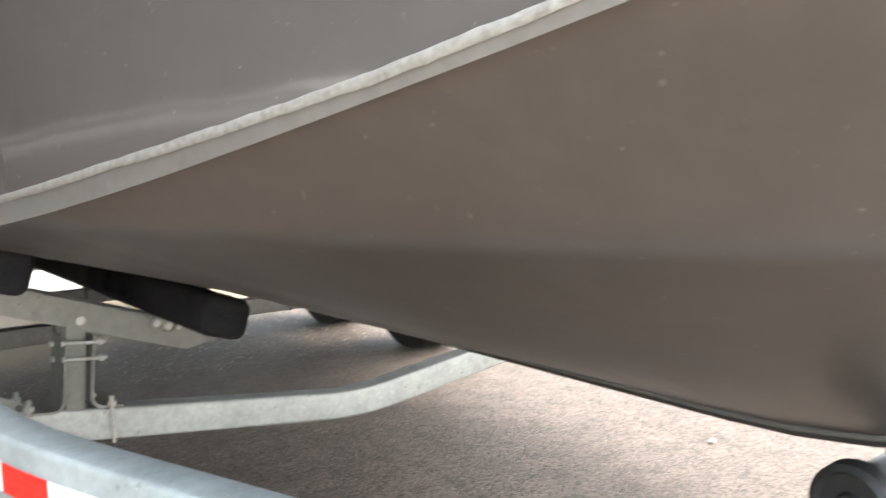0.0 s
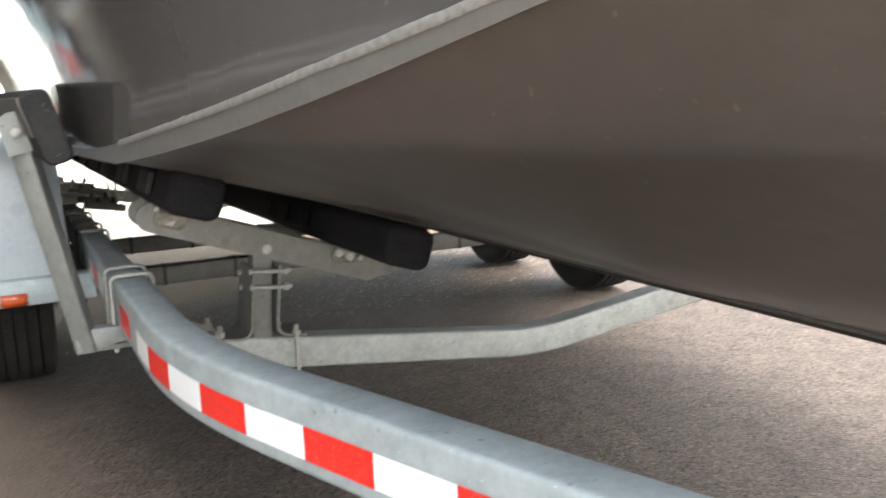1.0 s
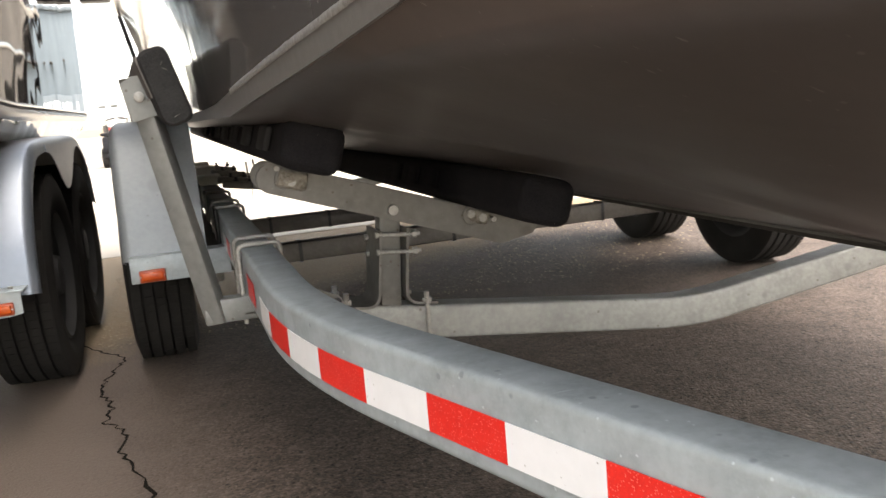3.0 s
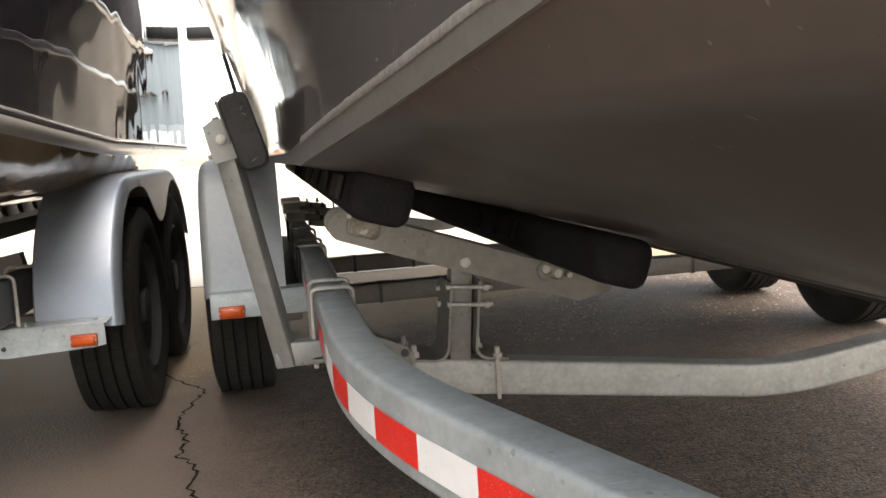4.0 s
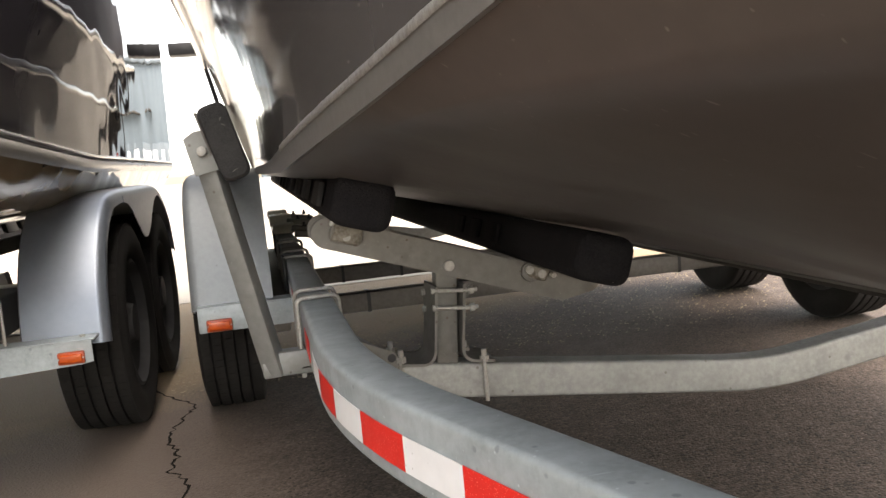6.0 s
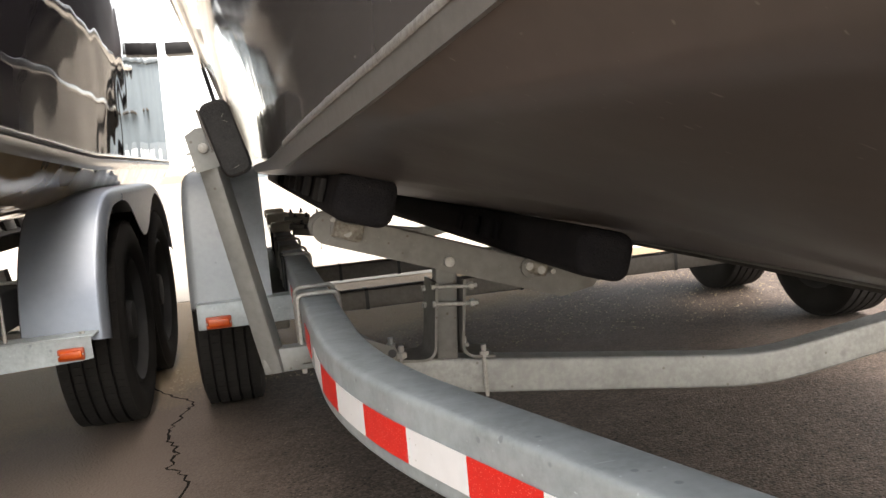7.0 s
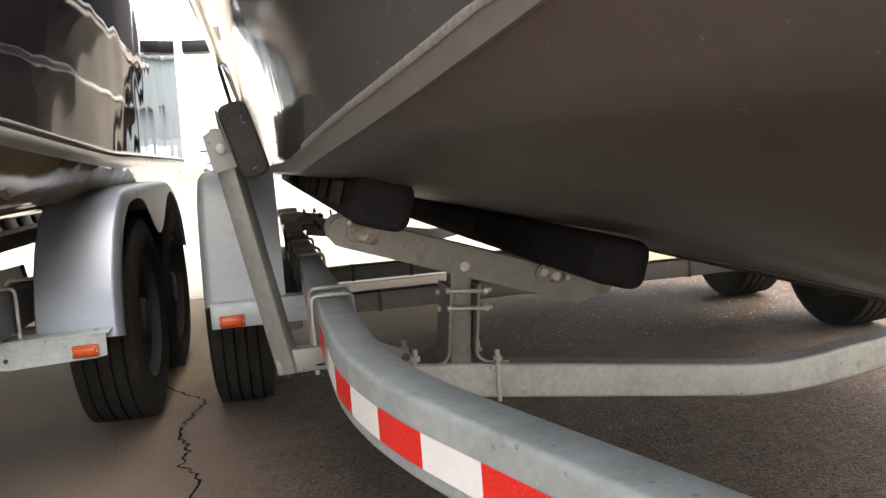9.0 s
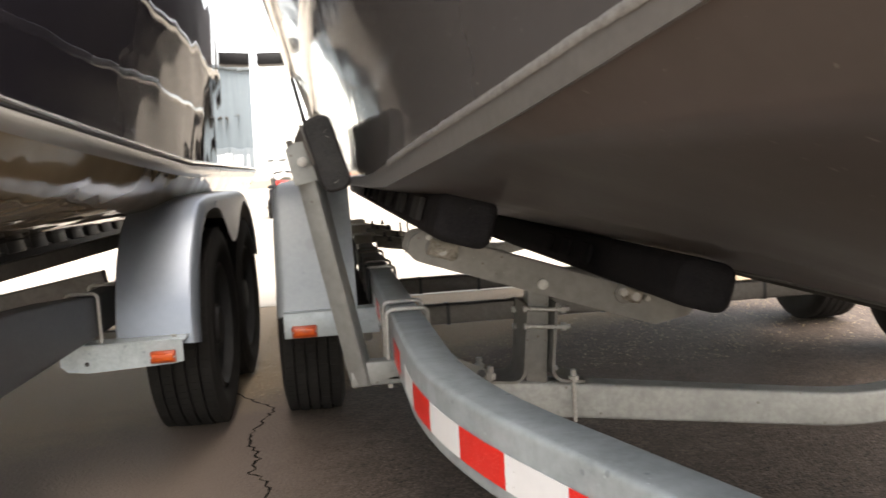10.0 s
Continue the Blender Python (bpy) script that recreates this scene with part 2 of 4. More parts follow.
add_aggregate(ASPHALT, 135, 0.55, 1.55, 0.55, 0.004)
# the open lane beside the boat, its daylight put into a paler colour
add_grit_light(ASPHALT, (0.130, 0.100, 0.082), (1, 0, 0), 0.55, -0.35, 0.40)
# beige grit aft, with the brighter light there painted in
add_grit_light(ASPHALT, (0.25, 0.185, 0.115), (-0.6, 1, 0), 3.35, 4.75, 0.40)
CRACK = material("crack_dirt", (0.010, 0.0085, 0.007), 0.95, 0.0, 0.05, grain=(200, (0.018, 0.015, 0.0125), 0.5))
PALE_BLOCK = material("cream_plastic", (0.60, 0.565, 0.48), 0.5, vary=(12, (0.48, 0.45, 0.37), 0.7))
SHED = material("pale_blue_sheet_metal", (0.20, 0.245, 0.275), 0.6, vary=(0.2, (0.23, 0.28, 0.31), 0.8), grain=(3, (0.18, 0.222, 0.25), 0.5))
SHED_GATE = material("grey_gate_paint", (0.215, 0.255, 0.28), 0.5, vary=(0.5, (0.19, 0.228, 0.25), 0.6))
CAR_RED = material("dark_red_van_paint", (0.24, 0.02, 0.018), 0.25, vary=(2, (0.28, 0.03, 0.025), 0.6))
STONE = material("pale_stone", (0.34, 0.32, 0.295), 0.8, grain=(90, (0.45, 0.43, 0.4), 0.6))


def add_scratches(m, colour):
    """Short pale scratches, thinly strewn, in two directions."""
    n, l = m.node_tree.nodes, m.node_tree.links
    p = n["Principled BSDF"]
    where = n.new("ShaderNodeTexCoord").outputs["Object"]
    for turn, squeeze in (((0.3, 0.2, 0.5), (9, 130, 90)), ((-0.4, 0.1, 1.1), (8, 110, 120))):
        old = p.inputs["Base Color"].links[0].from_socket
        place = n.new("ShaderNodeMapping")
        place.inputs["Rotation"].default_value, place.inputs["Scale"].default_value = turn, squeeze
        l.new(where, place.inputs["Vector"])
        tex = n.new("ShaderNodeTexNoise")
        tex.inputs["Scale"].default_value, tex.inputs["Detail"].default_value = 1.0, 1.0
        l.new(place.outputs[0], tex.inputs["Vector"])
        ramp = n.new("ShaderNodeMapRange")
        ramp.inputs["From Min"].default_value, ramp.inputs["From Max"].default_value = 0.765, 0.83
        ramp.inputs["To Max"].default_value = 0.8
        l.new(tex.outputs["Fac"], ramp.inputs["Value"])
        mix = n.new("ShaderNodeMix")
        mix.data_type = "RGBA"
        mix.inputs["B"].default_value = (*colour, 1)
        l.new(ramp.outputs[0], mix.inputs["Factor"])
        l.new(old, mix.inputs["A"])
        l.new(mix.outputs["Result"], p.inputs["Base Color"])


def add_streaks(m, squeeze, strength, deep):
    """Buffing waves in the paint that run up and down the plating, over the bump that is there."""
    n, l = m.node_tree.nodes, m.node_tree.links
    p = n["Principled BSDF"]
    under = p.inputs["Normal"].links[0].from_socket
    place = n.new("ShaderNodeMapping")
    place.inputs["Scale"].default_value = squeeze
    l.new(n.new("ShaderNodeTexCoord").outputs["Object"], place.inputs["Vector"])
    tex = n.new("ShaderNodeTexNoise")
    tex.inputs["Scale"].default_value, tex.inputs["Detail"].default_value = 1.0, 3.0
    l.new(place.outputs[0], tex.inputs["Vector"])
    b = n.new("ShaderNodeBump")
    b.inputs["Strength"].default_value, b.inputs["Distance"].default_value = strength, deep
    l.new(tex.outputs["Fac"], b.inputs["Height"])
    l.new(under, b.inputs["Normal"])
    l.new(b.outputs[0], p.inputs["Normal"])


add_streaks(TOPSIDE, (2.0, 9, 2.0), 0.10, 0.006)
add_scratches(HULL, (0.27, 0.245, 0.222))
add_scratches(TOPSIDE, (0.28, 0.26, 0.24))
add_scratches(GALV, (0.62, 0.68, 0.70))


# ---- mesh helpers ----
def mesh_object(name, bm, mat, smooth=None):
    bmesh.ops.recalc_face_normals(bm, faces=bm.faces[:])
    me = bpy.data.meshes.new(name)
    bm.to_mesh(me)
    bm.free()
    me.materials.append(mat)
    ob = new(name, me)
    if smooth is not None:
        for f in me.polygons:
            f.use_smooth = True
        me.set_sharp_from_angle(angle=radians(smooth))
    return ob


def part(name, bm, mat, parent, label="", smooth=35):
    ob = mesh_object(name, bm, mat, smooth)
    ob.parent = parent
    if label:
        ob["label"] = label
    return ob


def plate(ob, thick, offset=-1.0, angle=35):
    """Gives a sheet its thickness, with crisp rims."""
    solid = ob.modifiers.new("plate", "SOLIDIFY")
    solid.thickness, solid.offset = thick, offset
    ob.modifiers.new("crisp", "EDGE_SPLIT").split_angle = radians(angle)
    return ob


def thing(name, label, category, group="", kind="", at=(0, 0, 0)):
    ob = new(name)
    ob.empty_display_size = 0.1
    ob.location = at
    return tagged(ob, label, category, group, kind)


def box(size, at=(0, 0, 0), turn=None, bevel=0.0, bm=None, segments=2):
    bm = bm or bmesh.new()
    made = bmesh.ops.create_cube(bm, size=1.0)["verts"]
    m = Matrix.Translation(at) @ (turn.to_4x4() if turn else Matrix()) @ Matrix.Diagonal((*size, 1))
    bmesh.ops.transform(bm, matrix=m, verts=made)
    if bevel:
        edges = list({e for v in made for e in v.link_edges})
        bmesh.ops.bevel(bm, geom=edges, offset=bevel, segments=segments, profile=0.5, affect="EDGES")
    return bm


def bar(a, b, width, depth, bevel=0.004, up=(0, 0, 1), bm=None):
    """A square bar from a to b; depth runs along up."""
    a, b = Vector(a), Vector(b)
    z = (b - a).normalized()
    y = (Vector(up) - z * z.dot(Vector(up))).normalized()
    x = y.cross(z)
    turn = Matrix((x, y, z)).transposed()
    return box((width, depth, (b - a).length), (a + b) / 2, turn, bevel, bm)


def cyl(a, b, r, n=16, r2=None, bm=None, bevel=0.0):
    bm = bm or bmesh.new()
    a, b = Vector(a), Vector(b)
    made = bmesh.ops.create_cone(bm, cap_ends=True, segments=n, radius1=r, radius2=r if r2 is None else r2, depth=(b - a).length)["verts"]
    q = (b - a).to_track_quat("Z", "Y").to_matrix().to_4x4()
    bmesh.ops.transform(bm, matrix=Matrix.Translation((a + b) / 2) @ q, verts=made)
    if bevel:
        edges = [e for e in {e for v in made for e in v.link_edges} if len(e.link_faces) == 2 and e.calc_face_angle(0) > 0.9]
        bmesh.ops.bevel(bm, geom=edges, offset=bevel, segments=2, profile=0.5, affect="EDGES")
    return bm


def rounded(points, radius, n=4):
    """A closed outline in a plane with its corners rounded."""
    out, count = [], len(points)
    for i in range(count):
        p, a, b = Vector(points[i]), Vector(points[i - 1]), Vector(points[(i + 1) % count])
        r = min(radius, (a - p).length * 0.48, (b - p).length * 0.48)
        s, e = p + (a - p).normalized() * r, p + (b - p).normalized() * r
        for k in range(n + 1):
            t = k / n
            out.append(s * (1 - t) ** 2 + p * 2 * t * (1 - t) + e * t * t)
    return out


def sweep(profile, path, up=(0, 0, 1), closed=True, caps=True, bm=None):
    """Sweeps an outline (side, up) along a line of points; side points to the right of the way."""
    bm = bm or bmesh.new()
    path = [Vector(p) for p in path]
    rings = []
    for i, p in enumerate(path):
        way = (path[min(i + 1, len(path) - 1)] - path[max(i - 1, 0)]).normalized()
        side = way.cross(Vector(up)).normalized()
        top = side.cross(way)
        rings.append([bm.verts.new(p + side * q[0] + top * q[1]) for q in profile])
    n = len(profile)
    for a, b in zip(rings, rings[1:]):
        for k in range(n if closed else n - 1):
            bm.faces.new((a[k], a[(k + 1) % n], b[(k + 1) % n], b[k]))
    if caps and closed:
        bm.faces.new(rings[0])
        bm.faces.new(rings[-1][::-1])
    return bm


def ring_profile(r, n=8):
    return [(r * math.cos(2 * math.pi * k / n), r * math.sin(2 * math.pi * k / n)) for k in range(n)]


def rod(path, r, n=8, up=(0, 0, 1), bm=None):
    """A round rod along a bent line."""
    bm = bm or bmesh.new()
    path = [Vector(p) for p in path]
    rings, side = [], None
    for i, p in enumerate(path):
        way = (path[min(i + 1, len(path) - 1)] - path[max(i - 1, 0)]).normalized()
        if side is None:
            side = way.orthogonal().normalized()
        side = (side - way * side.dot(way)).normalized()
        top = way.cross(side)
        rings.append([bm.verts.new(p + side * q[0] + top * q[1]) for q in ring_profile(r, n)])
    for a, b in zip(rings, rings[1:]):
        for k in range(n):
            bm.faces.new((a[k], a[(k + 1) % n], b[(k + 1) % n], b[k]))
    bm.faces.new(rings[0])
    bm.faces.new(rings[-1][::-1])
    return bm


def bend(points, radius, n=5):
    """An open line with rounded corners."""
    pts = [Vector(p) for p in points]
    out = [pts[0]]
    for a, p, b in zip(pts, pts[1:], pts[2:]):
        r = min(radius, (a - p).length * 0.48, (b - p).length * 0.48)
        s, e = p + (a - p).normalized() * r, p + (b - p).normalized() * r
        for k in range(n + 1):
            t = k / n
            out.append(s * (1 - t) ** 2 + p * 2 * t * (1 - t) + e * t * t)
    return out + [pts[-1]]


def hexnut(at, way, r=0.011, thick=0.01, bm=None, shank=0.0):
    way = Vector(way).normalized()
    at = Vector(at)
    bm = cyl(at, at + way * thick, r, 6, bm=bm)
    if shank:
        cyl(at, at + way * (thick + shank), r * 0.55, 8, bm=bm)
    return bm


def lathe(profile, centre, axis="x", n=40, bm=None):
    """Turns an outline of (along, radius) round an axis through centre."""
    bm = bm or bmesh.new()
    rings = []
    for k in range(n):
        a = 2 * math.pi * k / n
        ring = []
        for s, r in profile:
            c, d = r * math.cos(a), r * math.sin(a)
            v = (s, c, d) if axis == "x" else (c, s, d)
            ring.append(bm.verts.new(Vector(centre) + Vector(v)))
        rings.append(ring)
    m = len(profile)
    for k in range(n):
        a, b = rings[k], rings[(k + 1) % n]
        for j in range(m - 1):
            bm.faces.new((a[j], a[j + 1], b[j + 1], b[j]))
    return bm


# ---- ground ----
def build_ground():
    bm = bmesh.new()
    # fine mesh near the boats, coarse out to the horizon
    edges_x = [-900, -200, -60, -20, -8] + [-4 + 0.5 * k for k in range(21)] + [10, 20, 60, 200, 900]
    edges_y = [-900, -200, -60, -20, -8] + [-3 + 0.5 * k for k in range(25)] + [14, 25, 60, 200, 900]
    grid = [[bm.verts.new((x, y, 0)) for x in edges_x] for y in edges_y]
    for r0, r1 in zip(grid, grid[1:]):
        for k in range(len(edges_x) - 1):
            bm.faces.new((r0[k], r0[k + 1], r1[k + 1], r1[k]))
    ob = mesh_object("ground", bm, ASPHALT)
    tagged(ob, "worn grey brown asphalt yard with fine gravel grain", "ground", kind="structure")
    return ob


ground = build_ground()


def build_crack():
    line = [(-0.62, 4.9), (-0.52, 4.62), (-0.40, 4.36), (-0.30, 4.10), (-0.17, 3.86), (-0.085, 3.725), (-0.11, 3.58), (-0.152, 3.39), (-0.138, 3.26), (-0.098, 3.11),
            (-0.12, 2.98), (-0.055, 2.88), (-0.068, 2.71), (-0.03, 2.57), (0.02, 2.36), (0.07, 2.23), (0.10, 2.02), (0.17, 1.8)]
    rnd = random.Random(4)
    pts = []
    for a, b in zip(line, line[1:]):
        for k in range(6):
            t = k / 6
            pts.append((a[0] + (b[0] - a[0]) * t + rnd.uniform(-0.011, 0.011), a[1] + (b[1] - a[1]) * t + rnd.uniform(-0.009, 0.009)))
    bm = bmesh.new()
    rows = []
    for i, p in enumerate(pts):
        w = rnd.uniform(0.002, 0.0062)
        a, b = Vector(pts[max(i - 1, 0)]), Vector(pts[min(i + 1, len(pts) - 1)])
        side = Vector((b.y - a.y, a.x - b.x)).normalized() * w
        rows.append((bm.verts.new((p[0] - side.x, p[1] - side.y, 0.002)), bm.verts.new((p[0] + side.x, p[1] + side.y, 0.002))))
    for a, b in zip(rows, rows[1:]):
        bm.faces.new((a[0], a[1], b[1], b[0]))
    tagged(mesh_object("ground_crack", bm, CRACK), "jagged dark crack running through the asphalt", "crack", kind="structure")


build_crack()


def build_bright_slabs():
    """Slabs with expansion joints: sun painted pale behind the sterns, unseen reflector before the bows."""
    bm = bmesh.new()
    for i in range(8):
        for j in range(14):
            box((5.97, 5.97, 0.02), (-21 + 6 * i, 9.5 + 6 * j, -0.004), None, 0.004, bm, 1)
        for j in range(5):
            box((5.97, 5.97, 0.02), (-21 + 6 * i, -3.6 - 6 * j, -0.004), None, 0.004, bm, 1)
    tagged(mesh_object("pavement", bm, SUNLIT_SLABS), "square slabs with sunlight painted in pale, added as a reflector before the bows", "pavement", kind="structure")


build_bright_slabs()

# ---- the boat ----
XC = 1.335


def chine_x(y):
    u, w = max(0.0, 1.83 - y), max(0.0, min(1.47, y - 1.83))
    return 0.273 + 0.048 * u + 0.1 * u * u - 0.048 * w + 0.0163 * w * w


def chine_z(y):
    if y > 1.83:
        return 0.867 - 0.006 * min(y - 1.83, 4)
    u = 1.83 - y
    return 0.867 + 0.075 * u + 0.0475 * u * u + 0.0068 * u ** 3 - 0.006 * math.exp(-(((u - 0.7) / 0.45) ** 2))


def keel_z(y):
    if y > 0.85:
        return 0.538
    if y > 0.364:
        return 0.538 + 0.36 * (0.85 - y) ** 2
    u = 0.364 - y
    return 0.623 + 0.35 * u + 0.17 * u * u


def sheer(y):
    u, v = max(0.0, 3.6 - y), max(0.0, 2.6 - y)
    x = -0.002 + 0.02 * u + 0.012 * u * u + 0.0063 * u ** 3
    return min(x, XC - 0.02), 1.625 + 0.045 * v + 0.028 * v * v


def side_point(y, t):
    """A point of the topside, t from the chine to the sheer: upright low down, flaring above."""
    (sx, sz), cx, cz = sheer(y), chine_x(y), chine_z(y) + band(y)
    return cx + (sx - cx) * t ** 1.7 + 0.003 * math.sin(math.pi * t), y, cz + (sz - cz) * t


STERN = 6.8
STATIONS = [-1.25 + 0.125 * k for k in range(20)] + [1.16 + 0.035 * k for k in range(19)] + [1.83, 1.86] + [2.0 + 0.24 * k for k in range(21)]


def band(y):
    full = 0.0165 + 0.0155 * max(0.0, min(1.0, (y - 0.6) / 0.42)) + 0.003 * max(0.0, min(1.0, (y - 1.05) / 0.3))
    return full - 0.014 * max(0.0, min(1.0, (y - 1.83) / 0.25))


def build_boat():
    boat = thing("boat", "dark grey aluminium boat resting on carpeted trailer bunks", "boat", at=(XC, 3.0, 0.53))
    off = Vector((XC, 3.0, 0.53))

    def panel(name, rows, mat, label="", thick=0.004, smooth=40):
        bm = bmesh.new()
        verts = [[bm.verts.new(Vector(p) - off) for p in row] for row in rows]
        for a, b in zip(verts, verts[1:]):
            for k in range(len(a) - 1):
                bm.faces.new((a[k], a[k + 1], b[k + 1], b[k]))
        ob = part(name, bm, mat, boat, label, smooth)
        return plate(ob, thick)

    def mirror(p, s):
        return (XC + s * (p[0] - XC), p[1], p[2])

    for s in (1, -1):
        bottom, strip, side = [], [], []
        for y in STATIONS:
            cx, cz, kz = chine_x(y), chine_z(y), keel_z(y) + 0.012
            inner = cx + 0.012
            row = []
            # the plating turns in along a soft knuckle that climbs towards the bow
            deep = 0.090 * max(0.0, min(1.0, 1.3 - y))
            knuckle = max(0.03, min(0.62, (cz - 0.915 - deep) / (cz - kz)))
            steps = [knuckle * (k / 8) for k in range(8)] + [knuckle + (1 - knuckle) * k / 16 for k in range(17)]
            for t in steps:
                sharp = t / knuckle if t < knuckle else (1 - t) / (1 - knuckle)
                ridge = y - max(1.36, 1.76 - 0.8 * t)
                belly = (0.010 - 0.017 * max(0.0, min(1.0, (y - 1.15) / 0.45))) * math.sin(math.pi * t) + deep * sharp + 0.009 * math.exp(-(ridge / 0.06) ** 2) * min(1.0, 8 * t, 6 * (1 - t))
                row.append(mirror((inner + (XC - inner) * t, y, cz + 0.004 + (kz - cz - 0.004) * t - belly), s))
            bottom.append(row)
            strip.append([mirror(p, s) for p in ((cx - 0.004, y, cz + band(y)), (cx, y, cz), (inner, y, cz + 0.004), (inner, y, cz + 0.012), (cx + 0.006, y, cz + band(y)))])
            row = [mirror(side_point(y, k / 14), s) for k in range(15)]
            side.append(row)
        panel("hull_bottom", bottom, HULL, "satin dark grey bottom plating")
        edge = bmesh.new()
        loops = [[edge.verts.new(Vector(p) - off) for p in row] for row in strip]
        for a, b in zip(loops, loops[1:]):
            for k in range(5):
                edge.faces.new((a[k], a[(k + 1) % 5], b[(k + 1) % 5], b[k]))
        edge.faces.new(loops[0])
        edge.faces.new(loops[-1][::-1])
        part("chine_strip", edge, STRIP, boat, "lighter grey chine edge", 50)
        panel("hull_side", side, TOPSIDE, "glossy dark grey topside")
        bead = bmesh.new()
        rnd = random.Random(7)
        fine = [-1.25 + 0.009 * k for k in range(334)]
        rings = []
        for y in fine:
            c = Vector(mirror((chine_x(y) - 0.0046, y, chine_z(y) + band(y) - 0.0012 + rnd.uniform(-0.0005, 0.0005)), s)) - off
            rr = 0.0047 * (1 + 0.10 * noise.noise(Vector((y * 14, 0, s))) + 0.11 * noise.noise(Vector((y * 70, 4, s))) + 0.16 * noise.noise(Vector((math.floor(y * 26) * 1.7, 9, s))))
            rings.append([bead.verts.new(c + Vector((rr * 0.28 * math.cos(a), 0, rr * 1.12 * math.sin(a)))) for a in (k * math.pi / 4 for k in range(8))])
        for a, b in zip(rings, rings[1:]):
            for k in range(8):
                bead.faces.new((a[k], a[(k + 1) % 8], b[(k + 1) % 8], b[k]))
        part("weld_bead", bead, WELD, boat, "lumpy bright weld bead along the chine")
        rub = bmesh.new()
        rod([Vector(mirror((sheer(y)[0] - 0.01, y, sheer(y)[1]), s)) - off for y in STATIONS], 0.024, 10, bm=rub)
        part("rub_rail", rub, ALLOY, boat, "bright aluminium rub rail")
        spray = sweep(rounded([(-0.018, -0.016), (0.018, -0.016), (0.018, 0.016), (-0.018, 0.016)], 0.008, 2), [Vector(mirror(side_point(y, (1.335 - chine_z(y)) / (sheer(y)[1] - chine_z(y))), s)) - Vector((s * 0.004, 0, 0)) - off for y in STATIONS if y > 1.9])
        part("spray_rail", spray, ALLOY, boat, "bright aluminium side strake")
    cover = bmesh.new()
    hoops = []
    for k, y in enumerate(v for v in STATIONS if v > 2.3):
        sx, sz = sheer(y)
        lift = 0.55 * min(1.0, (y - 2.0) / 1.4)
        half = XC - sx - 0.02
        prof = [(1.0, 0.0), (1.0, 0.4), (0.985, 0.75), (0.9, 0.95), (0.6, 1.03), (0.0, 1.08)]
        prof += [(-a, b) for a, b in prof[-2::-1]]
        hoops.append([cover.verts.new(Vector((XC + half * a, y, sz + 0.02 + lift * b)) - off) for a, b in prof])
    for a, b in zip(hoops, hoops[1:]):
        for k in range(len(a) - 1):
            cover.faces.new((a[k], a[k + 1], b[k + 1], b[k]))
    cover.faces.new(hoops[0])
    cover.faces.new(hoops[-1][::-1])
    part("boat_cover", cover, CANVAS, boat, "dark canvas cover over the cockpit")
    keel = sweep(rounded([(-0.013, 0.0), (0.013, 0.0), (0.013, 0.025), (-0.013, 0.025)], 0.004, 2), [Vector((XC, y, keel_z(y))) - off for y in STATIONS])
    part("keel_bar", keel, KEEL, boat, "narrow dark keel bar")
    for s in (1, -1):
        lip = rod([Vector((XC - s * 0.019, y, keel_z(y) + 0.0165)) - off for y in STATIONS], 0.0055, 8)
        part("keel_weld", lip, STRIP, boat, "pale weld along the keel bar")
    deck = bmesh.new()
    rows = [(deck.verts.new(Vector((sheer(y)[0], y, sheer(y)[1])) - off), deck.verts.new(Vector((XC, y, sheer(y)[1] + 0.05)) - off), deck.verts.new(Vector((2 * XC - sheer(y)[0], y, sheer(y)[1])) - off)) for y in STATIONS]
    for a, b in zip(rows, rows[1:]):
        deck.faces.new((a[0], a[1], b[1], b[0]))
        deck.faces.new((a[1], a[2], b[2], b[1]))
    part("deck", deck, TOPSIDE, boat)
    y = STERN
    t = bmesh.new()
    ring = [(chine_x(y), y, chine_z(y)), (sheer(y)[0], y, sheer(y)[1]), (2 * XC - sheer(y)[0], y, sheer(y)[1]), (2 * XC - chine_x(y), y, chine_z(y)), (XC, y, keel_z(y))]
    t.faces.new([t.verts.new(Vector(p) - off) for p in ring])
    part("transom", t, TOPSIDE, boat)
    for s in (1, -1):
        guard = bar(Vector(mirror((0.13, 6.84, 0.92), s)) - off, Vector(mirror((-0.02, 6.84, 1.63), s)) - off, 0.03, 0.05, 0.008, up=(0, 1, 0))
        part("corner_guard", guard, BLACK, boat, "black rubber corner guard")
        step = box((0.26, 0.16, 0.085), Vector(mirror((-0.13, 6.95, 1.765), s)) - off, None, 0.008)
        part("stern_step", step, BLACK, boat, "dark stern step")
    return boat


build_boat()

# ---- the galvanised trailer under it ----
trailer = thing("boat_trailer", "galvanised steel tandem boat trailer carrying the grey boat", "trailer")
RAIL_OUT, RAIL_W, RAIL_LOW, RAIL_TOP = 0.303, 0.080, 0.431, 0.552


def rail_line(offset=0.0):
    """Points of the side rail's outer face, from the stern to the tongue, moved inwards by offset."""
    pts = [(RAIL_OUT + offset, y) for y in (7.0, 6.0, 5.0, 4.0, 3.0, 2.4, 2.1)]
    r, turn = 1.75, radians(18.6)
    for k in range(13):
        a = turn * k / 12
        pts.append((RAIL_OUT + r - (r - offset) * math.cos(a), 1.95 - (r - offset) * math.sin(a)))
    x, y = pts[-1]
    for d in (0.4, 0.9, 1.5, 2.1, 2.6):
        pts.append((x + d * math.sin(turn), y - d * math.cos(turn)))
    return pts


